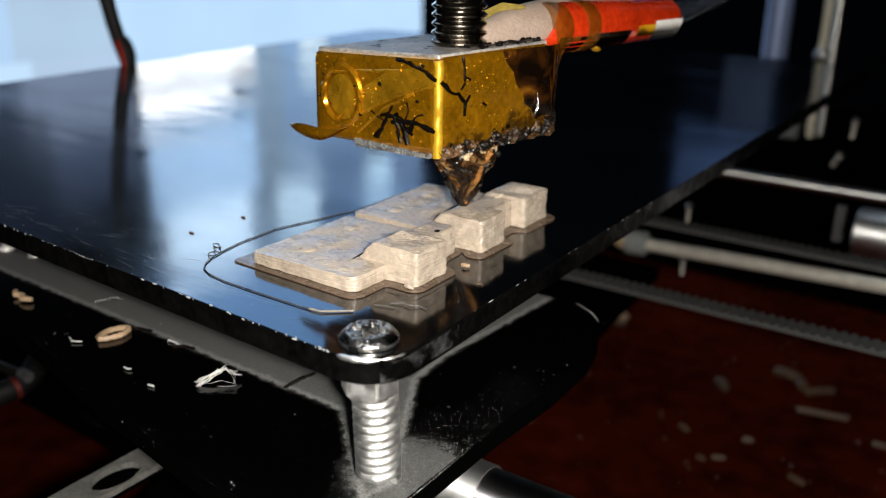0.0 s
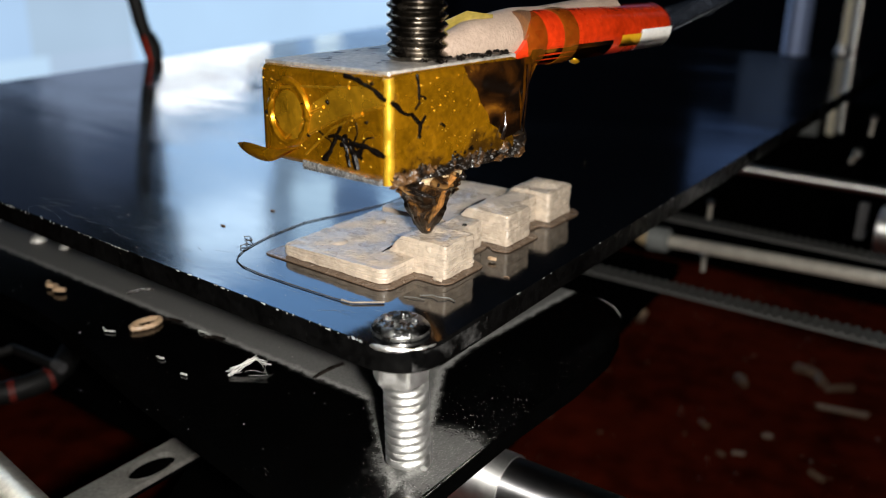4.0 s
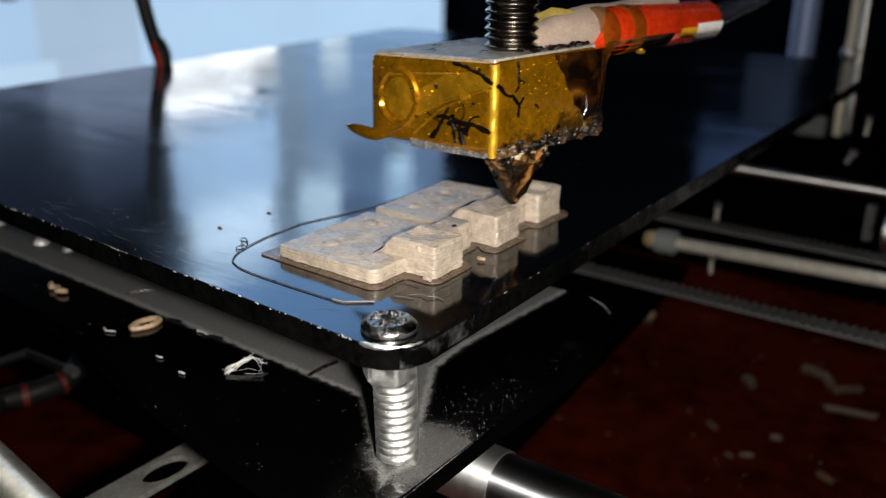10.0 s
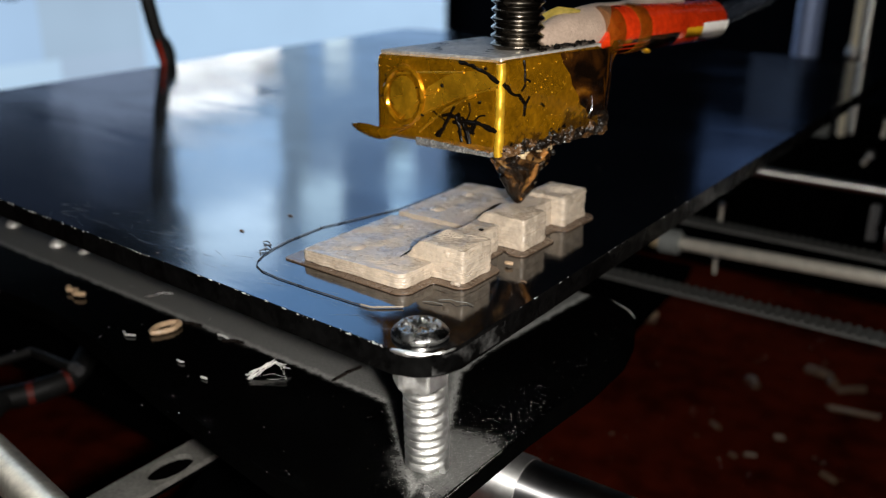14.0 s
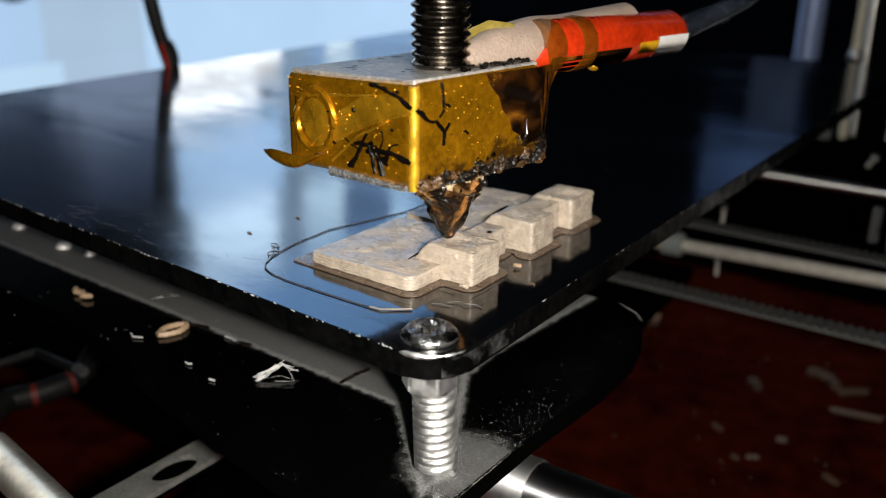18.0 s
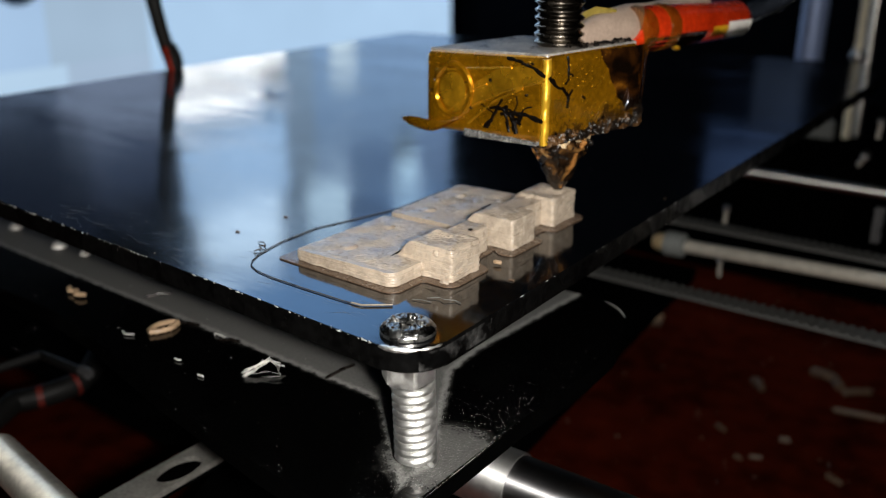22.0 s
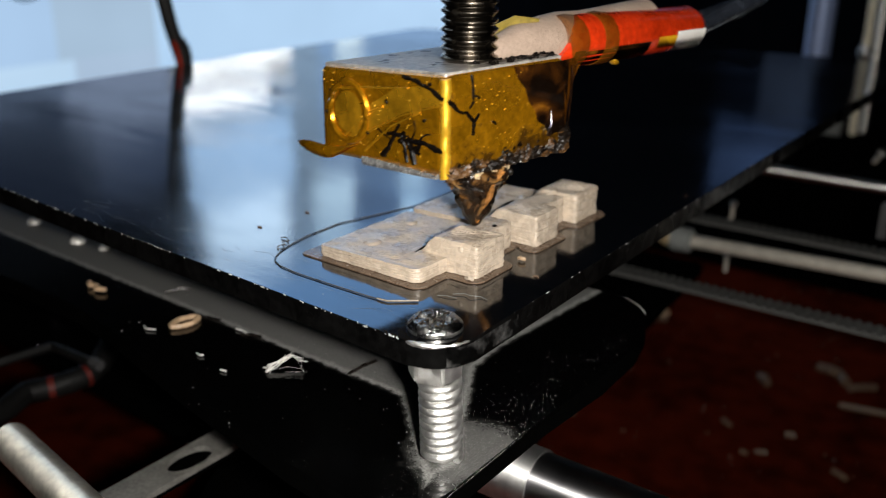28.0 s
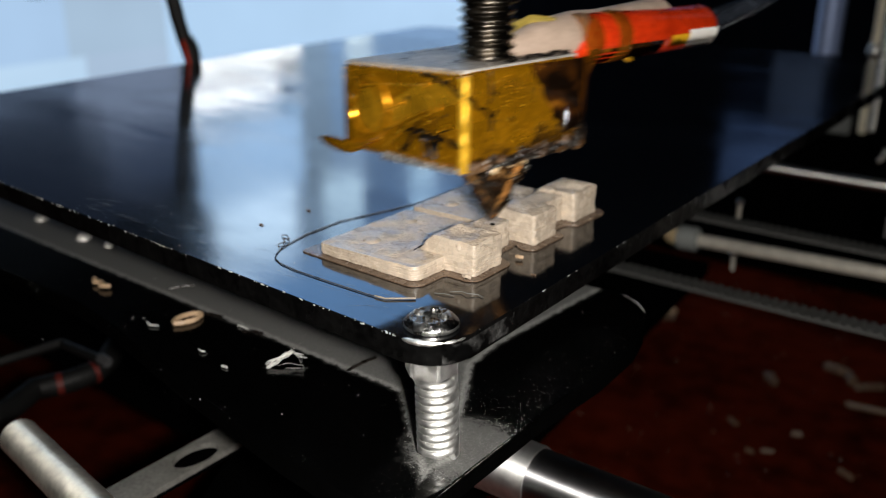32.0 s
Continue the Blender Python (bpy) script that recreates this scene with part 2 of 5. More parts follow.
DUSTY = dusty(material("dusty_black_acrylic", (0.0006, 0.0006, 0.0006), 0.12, vary=0.4, scale=200, rough_vary=0.06))
STEEL = material("bright_steel", (0.66, 0.66, 0.64), 0.3, 1.0, vary=0.2, scale=700, bump=0.2, bump_scale=900, rough_vary=0.12)
SPRING = material("spring_steel", (0.95, 0.95, 0.93), 0.43, 1.0, vary=0.15, scale=900, bump=0.12)
THREAD = material("stained_steel", (0.17, 0.15, 0.125), 0.22, 1.0, vary=0.6, scale=500, bump=0.15)
ROD = material("ground_rod", (0.9, 0.87, 0.78), 0.5, 1.0, vary=0.25, scale=150, rough_vary=0.04, Anisotropic=0.8, Anisotropic_Rotation=0.25)
RUBBER = material("belt_rubber", (0.042, 0.042, 0.040), 0.6, vary=0.35, scale=400)
PLA = material("tan_filament", (0.47, 0.392, 0.31), 0.28, vary=0.28, scale=260, bump=0.6, bump_scale=1100, coat=0.2, Coat_Roughness=0.14, Subsurface_Weight=0.08, Subsurface_Radius=(0.0008, 0.0006, 0.0004))


def drawn_out(m, x, y, z):
    """Relief stretched along the printed lines."""
    n, l = m.node_tree.nodes, m.node_tree.links
    co = n.new("ShaderNodeTexCoord")
    size = n.new("ShaderNodeMapping")
    size.inputs["Scale"].default_value = (x, y, z)
    l.new(co.outputs["Object"], size.inputs["Vector"])
    height = n["Bump"].inputs["Height"].links[0].from_node
    l.new(size.outputs["Vector"], height.inputs["Vector"])


drawn_out(PLA, 0.55, 0.55, 2.6)
BRIM = material("thin_filament", (0.13, 0.088, 0.060), 0.25, vary=0.2, scale=400, bump=0.3, bump_scale=2500)
TAPE = material("amber_tape", (0.47, 0.205, 0.004), 0.27, 0.74, vary=0.5, scale=150, bump=0.5, bump_scale=420, coat=1.0, fine=9, Coat_Roughness=0.06)
TAPE_TOP = material("second_tape_layer", (0.60, 0.30, 0.012), 0.3, 0.7, vary=0.5, scale=150, bump=0.35, bump_scale=260, coat=1.0, fine=5, Coat_Roughness=0.06)
TAPE_CLEAR = material("clear_amber_tape", (0.16, 0.05, 0.003), 0.1, vary=0.6, scale=160, bump=0.8, bump_scale=260, coat=1.0, Alpha=0.6)
BLOCKTOP = material("dull_aluminium", (0.40, 0.375, 0.345), 0.5, 0.35, vary=0.65, scale=260, bump=0.4)
CHAR = material("charred_plastic", (0.007, 0.005, 0.004), 0.28, vary=0.5, scale=500, bump=0.8, bump_scale=1500, coat=0.15)


def charred(m):
    """Brown scorching that creeps up one side of the tape from the block's lower edge."""
    n, l = m.node_tree.nodes, m.node_tree.links
    b = n["Principled BSDF"]
    co = n.new("ShaderNodeTexCoord").outputs["Object"]

    def op(kind, x, y=0.0):
        q = n.new("ShaderNodeMath")
        q.operation = kind
        for i, v in enumerate((x, y)):
            if isinstance(v, (int, float)):
                q.inputs[i].default_value = v
            else:
                l.new(v, q.inputs[i])
        return q.outputs[0]

    sep = n.new("ShaderNodeSeparateXYZ")
    l.new(co, sep.inputs[0])
    x, y, z = (op("MULTIPLY", sep.outputs[i], 1000.0) for i in range(3))
    x, y = op("SUBTRACT", x, 5.4), op("ADD", y, 14.3)
    side = op("SUBTRACT", op("MULTIPLY", x, 0.9853), op("MULTIPLY", y, 0.17))
    run = op("ADD", op("MULTIPLY", x, 0.17), op("MULTIPLY", y, 0.9853))
    tx = []
    for scale, detail in ((190, 6), (700, 4)):
        t = n.new("ShaderNodeTexNoise")
        t.inputs["Scale"].default_value, t.inputs["Detail"].default_value = scale, detail
        l.new(co, t.inputs["Vector"])
        tx.append(op("SUBTRACT", t.outputs["Fac"], 0.5))
    reach = op("ADD", op("ADD", 1.6, op("MULTIPLY", run, 0.12)), op("ADD", op("MULTIPLY", tx[0], 13.0), op("MULTIPLY", tx[1], 9.0)))
    field = op("SUBTRACT", reach, op("SUBTRACT", z, 10.5))
    mask = n.new("ShaderNodeMapRange")
    mask.interpolation_type = "SMOOTHSTEP"
    mask.inputs["From Min"].default_value, mask.inputs["From Max"].default_value = -2.2, 2.6
    l.new(field, mask.inputs["Value"])
    edge = n.new("ShaderNodeMapRange")
    edge.inputs["From Min"].default_value, edge.inputs["From Max"].default_value = -1.0, -0.3
    l.new(side, edge.inputs["Value"])
    blot = n.new("ShaderNodeMapRange")
    blot.interpolation_type = "SMOOTHSTEP"
    blot.inputs["From Min"].default_value, blot.inputs["From Max"].default_value = 0.09, 0.2
    blot.inputs["To Max"].default_value = 0.8
    l.new(op("ADD", op("MULTIPLY", tx[1], 0.8), op("MULTIPLY", tx[0], 0.5)), blot.inputs["Value"])
    amount = op("MULTIPLY", op("MULTIPLY", op("MAXIMUM", mask.outputs["Result"], blot.outputs["Result"]), edge.outputs["Result"]), 0.93)
    mix = n.new("ShaderNodeMix")
    mix.data_type = "RGBA"
    l.new(amount, mix.inputs["Factor"])
    l.new(b.inputs["Base Color"].links[0].from_socket, mix.inputs["A"])
    mix.inputs["B"].default_value = (0.012, 0.005, 0.0015, 1)
    l.new(mix.outputs["Result"], b.inputs["Base Color"])
    l.new(op("MULTIPLY", op("SUBTRACT", 1.0, amount), 0.74), b.inputs["Metallic"])
    return m


SLEEVE = material("glass_fibre_sleeve", (0.36, 0.27, 0.21), 0.6, vary=0.2, scale=400, bump=0.5, bump_scale=3000)
RED = material("red_insulation", (0.54, 0.03, 0.004), 0.26, vary=0.45, scale=160, bump=0.35, bump_scale=420, coat=0.8, Coat_Roughness=0.1)
DULLRED = material("dull_red_band", (0.06, 0.007, 0.005), 0.55, vary=0.6, scale=500, Specular_IOR_Level=0.2)
COLLAR = material("grey_collar_plastic", (0.16, 0.17, 0.165), 0.5, vary=0.2)
LIFTSTEEL = material("bright_lift_steel", (0.92, 0.9, 0.86), 0.42, 0.3, vary=0.2)
COLLARBRASS = material("scraped_brass", (0.62, 0.47, 0.28), 0.35, 0.25, vary=1.0, scale=420, bump=1.0, bump_scale=900)
AMBERSTRAND = material("melted_tan_strand", (0.30, 0.13, 0.035), 0.2, vary=0.8, scale=500, bump=0.6, bump_scale=1200, coat=0.6)
SOOT = material("black_soot", (0.003, 0.002, 0.0015), 0.32, vary=0.4, scale=500, bump=0.8, bump_scale=1200, Specular_IOR_Level=0.12)
TAIL = material("grey_tan_strand", (0.26, 0.21, 0.16), 0.4, vary=0.3, scale=600)
CABLE = material("dark_cable", (0.004, 0.004, 0.004), 0.6, vary=0.4, Specular_IOR_Level=0.15)
DIMTIP = material("dim_grey_tip", (0.04, 0.04, 0.042), 0.5, vary=0.4, scale=400)
OLIVE = material("olive_tape_end", (0.20, 0.15, 0.03), 0.3, vary=0.4, scale=300, coat=0.5)
WOOD = material("pale_tan_collar", (0.5, 0.36, 0.24), 0.55, vary=0.25, scale=200)
YELLOW = material("yellow_band", (0.6, 0.32, 0.01), 0.4, vary=0.1)
WHITE = material("white_sleeve_end", (0.72, 0.70, 0.66), 0.5, vary=0.15)
TABLE = material("dark_red_table", (0.043, 0.0052, 0.0019), 0.7, vary=0.8, scale=22, bump=0.05, bump_scale=200, Specular_IOR_Level=0.0)
WIRE = material("glossy_black_sleeving", (0.014, 0.017, 0.023), 0.2, vary=0.8, scale=150, bump=1.0, bump_scale=180, coat=1.0, Coat_Roughness=0.15)
BLACK = material("matt_black", (0.004, 0.004, 0.004), 0.55, vary=0.3)
LABEL = material("pale_label", (0.105, 0.102, 0.094), 0.6, vary=0.5, scale=300)
CRUMB = material("tan_crumbs", (0.38, 0.26, 0.16), 0.5, vary=0.3, scale=900)
ROD2 = material("dull_pale_steel", (0.64, 0.60, 0.52), 0.42, 0.5, vary=0.25)
THREAD2 = material("brass_grey_thread", (0.85, 0.78, 0.60), 0.36, 0.0, vary=0.35)
POST = material("blue_grey_post", (0.33, 0.42, 0.68), 0.4, 0.3, vary=0.2)
SCORCH = mottled("scorched_tape", [(0.40, (0.004, 0.002, 0.001)), (0.52, (0.03, 0.010, 0.002)), (0.60, (0.12, 0.042, 0.004)), (0.70, (0.30, 0.12, 0.01))], 170, 0.12, 0.0, 0.6, 420, coat=0.8)
CRUST = mottled("burnt_crust", [(0.38, (0.003, 0.002, 0.0015)), (0.54, (0.010, 0.006, 0.003)), (0.62, (0.09, 0.042, 0.014)), (0.74, (0.15, 0.095, 0.05))], 330, 0.38, 0.0, 0.6, 1400, Specular_IOR_Level=0.35)
NOZZLE = mottled("burnt_nozzle_crust", [(0.40, (0.004, 0.003, 0.002)), (0.51, (0.025, 0.012, 0.005)), (0.58, (0.15, 0.07, 0.02)), (0.66, (0.36, 0.20, 0.07)), (0.76, (0.62, 0.47, 0.28))], 300, 0.2, 0.25, 1.0, 1100, coat=0.5)
# brighter tape colour, for the corner highlight and the small glints
TAPE_GLINT = material("bright_tape_glint", (0.85, 0.48, 0.03), 0.33, 0.6, vary=0.3, scale=300, bump=0.3, bump_scale=700, coat=1.0, Coat_Roughness=0.22)
GLAZE = material("brown_glaze", (0.075, 0.034, 0.010), 0.12, vary=0.7, scale=500, bump=0.3, bump_scale=700, coat=0.8)
TAN = material("brass_nut", (0.55, 0.42, 0.24), 0.4, 0.5, vary=0.2)
GREY = material("grey_plastic", (0.11, 0.115, 0.11), 0.5, vary=0.4, scale=900)
DARKROD = material("dark_rod", (0.33, 0.33, 0.34), 0.46, 1.0, vary=0.12, scale=150, rough_vary=0.03, Anisotropic=0.95, Anisotropic_Rotation=0.25)
GUIDE = material("pale_guide_rod", (0.85, 0.84, 0.82), 0.46, 1.0, vary=0.12, scale=150, rough_vary=0.03, Anisotropic=0.8, Anisotropic_Rotation=0.25)
LIFTROD = material("bright_lift_rod", (0.95, 0.94, 0.9), 0.32, 1.0, vary=0.12, scale=150, rough_vary=0.03, Anisotropic=0.8, Anisotropic_Rotation=0.25)
NAVY = material("dark_blue_plastic", (0.02, 0.07, 0.22), 0.4, vary=0.2)
HEAD = material("grimy_steel", (0.27, 0.27, 0.265), 0.22, 1.0, vary=1.0, scale=420, bump=0.7, bump_scale=1500, rough_vary=0.16)
DUST = material("grey_dust", (0.5, 0.5, 0.48), 0.7, vary=0.3, scale=2000)
LIP = material("scraped_metal", (0.5, 0.5, 0.49), 0.25, 0.7, vary=1.0, scale=600, bump=1.0, bump_scale=900)
EDGE = material("black_cut_edge", (0.001, 0.001, 0.001), 0.6, vary=0.3, Specular_IOR_Level=0.0)


def scuffed():
    m = material("grey_scuffs", (0.07, 0.07, 0.069), 0.5, vary=0.5, scale=500, bump=0.6, bump_scale=1500)
    n, l = m.node_tree.nodes, m.node_tree.links
    co = n.new("ShaderNodeTexCoord")
    tx = n.new("ShaderNodeTexNoise")
    tx.inputs["Scale"].default_value, tx.inputs["Detail"].default_value = 330, 8
    l.new(co.outputs["Object"], tx.inputs["Vector"])
    r = n.new("ShaderNodeMapRange")
    r.inputs["From Min"].default_value, r.inputs["From Max"].default_value = 0.45, 0.72
    l.new(tx.outputs["Fac"], r.inputs["Value"])
    l.new(r.outputs["Result"], n["Principled BSDF"].inputs["Alpha"])
    return m


SCUFF = scuffed()
SKIRT = material("dark_thin_line", (0.045, 0.04, 0.036), 0.3, vary=0.4, scale=300)
BEARING = material("bearing_steel", (0.78, 0.78, 0.77), 0.5, 1.0, vary=0.2, scale=120, rough_vary=0.05, Anisotropic=0.7, Anisotropic_Rotation=0.25)
OLD = material("dull_table_scraps", (0.08, 0.05, 0.03), 0.55, vary=0.6, scale=600)
FLUFF = material("white_fluff", (0.75, 0.75, 0.72), 0.6, vary=0.1)


# ---- building helpers ----
def part(name, bm, mat, parent=None, label="", smooth=False, rim=None):
    """Links a bmesh, in mm and in its parent's space, as one mesh object."""
    bmesh.ops.recalc_face_normals(bm, faces=bm.faces)
    bm.transform(Matrix.Scale(MM, 4))
    me = bpy.data.meshes.new(name)
    bm.to_mesh(me)
    bm.free()
    me.materials.append(mat)
    if rim:
        me.materials.append(rim)
        for f in me.polygons:
            f.material_index = int(abs(f.normal.z) < 0.97)
    if smooth:
        me.shade_smooth()
        me.set_sharp_from_angle(angle=radians(38))
    ob = new(name, me)
    ob.parent = parent
    if label:
        tagged(ob, label)
    return ob


def thing(name, at, label, category, group="", kind=""):
    ob = new(name)
    ob.empty_display_size = 0.005
    ob.location = Vector(at) * MM
    return tagged(ob, label, category, group, kind)


def keep_flat(bm, least=4.0):
    """Holds the shading of large flat faces level up to their bevels."""
    big = [f for f in bm.faces if f.calc_area() > least]
    bmesh.ops.inset_individual(bm, faces=big, thickness=0.04, use_even_offset=True)


def slab(points, z0, z1, bevel=0.0, seg=2):
    """A prism over an outline of (x, y)."""
    bm = bmesh.new()
    low = [bm.verts.new((x, y, z0)) for x, y in points]
    high = [bm.verts.new((x, y, z1)) for x, y in points]
    bm.faces.new(low[::-1])
    bm.faces.new(high)
    n = len(points)
    for i in range(n):
        bm.faces.new((low[i], low[(i + 1) % n], high[(i + 1) % n], high[i]))
    if bevel:
        rim = [e for e in bm.edges if abs(e.verts[0].co.z - e.verts[1].co.z) < 1e-6]
        bmesh.ops.bevel(bm, geom=rim, offset=bevel, segments=seg, affect="EDGES", profile=0.5)
        keep_flat(bm)
    return bm


def rounded(x0, y0, x1, y1, r, seg=6):
    out = []
    for cx, cy, a in ((x1 - r, y1 - r, 0), (x0 + r, y1 - r, 90), (x0 + r, y0 + r, 180), (x1 - r, y0 + r, 270)):
        for i in range(seg + 1):
            w = radians(a + 90 * i / seg)
            out.append((cx + r * math.cos(w), cy + r * math.sin(w)))
    return out


def box(x0, y0, z0, x1, y1, z1, bevel=0.0):
    bm = slab([(x0, y0), (x1, y0), (x1, y1), (x0, y1)], z0, z1)
    if bevel:
        bmesh.ops.bevel(bm, geom=bm.edges[:], offset=bevel, segments=2, affect="EDGES", profile=0.5)
    return bm


def lathe(profile, seg=32, bm=None, m=None):
    """A solid turned round z from (radius, z) pairs."""
    bm = bm or bmesh.new()
    m = m or Matrix()
    rings = []
    for r, z in profile:
        if r < 1e-6:
            rings.append([bm.verts.new(m @ Vector((0, 0, z)))])
        else:
            rings.append([bm.verts.new(m @ Vector((r * math.cos(2 * math.pi * i / seg), r * math.sin(2 * math.pi * i / seg), z))) for i in range(seg)])
    for a, b in zip(rings, rings[1:]):
        for i in range(seg):
            j = (i + 1) % seg
            vs = [a[i % len(a)], a[j % len(a)], b[j % len(b)], b[i % len(b)]]
            vs = list(dict.fromkeys(vs))
            if len(vs) > 2:
                bm.faces.new(vs)
    for ring in (rings[0], rings[-1]):
        if len(ring) > 1:
            bm.faces.new(ring)
    return bm


def tube(points, radius, seg=8, bm=None, taper=None):
    """A round cord through points."""
    bm = bm or bmesh.new()
    pts = [Vector(p) for p in points]
    rings = []
    up = Vector((0.13, 0.21, 0.97))
    for i, p in enumerate(pts):
        d = (pts[min(i + 1, len(pts) - 1)] - pts[max(i - 1, 0)]).normalized()
        s = d.cross(up)
        if s.length < 1e-3:
            s = d.cross(Vector((1, 0, 0)))
        s.normalize()
        u = s.cross(d)
        r = radius * (taper[i] if taper else 1)
        rings.append([bm.verts.new(p + (s * math.cos(2 * math.pi * k / seg) + u * math.sin(2 * math.pi * k / seg)) * r) for k in range(seg)])
    for a, b in zip(rings, rings[1:]):
        for k in range(seg):
            bm.faces.new((a[k], a[(k + 1) % seg], b[(k + 1) % seg], b[k]))
    bm.faces.new(rings[0][::-1])
    bm.faces.new(rings[-1])
    return bm


def turn(axis, angle, at=(0, 0, 0)):
    return Matrix.Translation(at) @ Matrix.Rotation(radians(angle), 4, axis)


def along(a, b):
    """Takes z to the line from a to b, from a."""
    d = Vector(b) - Vector(a)
    return Matrix.Translation(a) @ d.to_track_quat("Z", "Y").to_matrix().to_4x4()


ON_BED, ON_HEAD = [], []

# ---- structure ----
# Unseen room shell; its near-black colour stands in for the lack of light.
ROOM = material("unlit_room_black", (0.004, 0.004, 0.005), 0.9, vary=0.3, scale=3, Specular_IOR_Level=0.0)
for name, b, label, category in (("floor", (-1400, -2000, -900, 2000, 1900, -850), "dark floor of the unlit room", "floor"),
                                 ("ceiling", (-1400, -2000, 3000, 2000, 1900, 3050), "dark ceiling of the unlit room", "ceiling"),
                                 ("wall_west", (-1400, -2000, -850, -1220, 1900, 3000), "dark wall round the daylight window", "wall"),
                                 ("wall_east", (1900, -2000, -850, 2000, 1900, 3000), "dark unlit room wall", "wall"),
                                 ("wall_north", (-1220, 1760, -850, 1900, 1900, 3000), "dark unlit room wall behind the printer", "wall"),
                                 ("wall_south", (-1220, -2000, -850, 1900, -1900, 3000), "dark unlit room wall", "wall")):
    tagged(part(name, box(*b), ROOM), label, category, kind="structure")
table = tagged(part("table_top", box(-600, -300, -130, 500, 700, -100), TABLE), "dark red-brown glossy table top under the printer", "table", kind="structure")

for x, y in ((-570, -270), (470, -270), (-570, 670), (470, 670)):
    part("leg", box(x - 25, y - 25, -850, x + 25, y + 25, -130, 2), TABLE, table)

# ---- heated bed ----
def screw_head(r, h, m, slots=True, seg=84, rings=26):
    """A domed head with a cross recess."""
    bm = bmesh.new()
    grid = []
    for i in range(rings + 1):
        q = i / rings
        ring = []
        for k in range(seg):
            w = 2 * math.pi * k / seg
            x, y = r * q * math.cos(w), r * q * math.sin(w)
            z = 0.55 * h * (1 - q ** 2.2) + 0.35 * h * (1 - q ** 5)
            if slots:
                z += (1 - q ** 5) * (0.16 * noise.noise(Vector((x * 1.7, y * 1.7, 3.1))) + 0.1 * noise.noise(Vector((x * 3.6, y * 3.6, 7)))) - 0.35 * h * max(0, 1 - (q / 0.75) ** 4)
            if slots:
                arm = min(abs(x), abs(y))
                if arm < 0.5 and max(abs(x), abs(y)) < 0.62 * r:
                    z -= 0.8 * h * min(1, (0.62 * r - max(abs(x), abs(y))) / 0.2)
            ring.append(bm.verts.new(m @ Vector((x, y, z))) if i else None)
        if i == 0:
            ring = [bm.verts.new(m @ Vector((0, 0, h * (0.1 if slots else 0.9))))]
        grid.append(ring)
    low = [bm.verts.new(m @ Vector((r * 1.0 * math.cos(2 * math.pi * k / seg), r * math.sin(2 * math.pi * k / seg), -0.02))) for k in range(seg)]
    grid.append(low)
    for a, b in zip(grid, grid[1:]):
        for k in range(seg):
            vs = list(dict.fromkeys((a[k % len(a)], a[(k + 1) % seg % len(a)], b[(k + 1) % seg], b[k])))
            bm.faces.new(vs)
    bm.faces.new(low)
    return bm


def specks(count, seed, where, size, mat, parent, name="specks"):
    """Loose grains of dust and plastic, joined."""
    rnd = random.Random(seed)
    verts, faces = [], []
    for _ in range(count):
        x, y, z = where(rnd)
        r = size * (0.35 + 0.9 * rnd.random() ** 3)
        w, e = rnd.uniform(0, 6.3), rnd.uniform(0.75, 1.35)
        n = len(verts)
        for k in range(4):
            q = w + k * math.pi / 2
            g = r * (e if k % 2 else 1) * rnd.uniform(0.7, 1.2)
            verts.append(((x + g * math.cos(q)) * MM, (y + g * math.sin(q)) * MM, (z + 0.02) * MM))
        verts.append((x * MM, y * MM, (z + r * 0.9) * MM))
        faces += [(n, n + 1, n + 4), (n + 1, n + 2, n + 4), (n + 2, n + 3, n + 4), (n + 3, n, n + 4)]
    me = bpy.data.meshes.new(name)
    me.from_pydata(verts, [], faces)
    me.materials.append(mat)
    ob = new(name, me)
    ob.parent = parent
    return tagged(ob, "fine pale dust and plastic grains", kind="stuff")


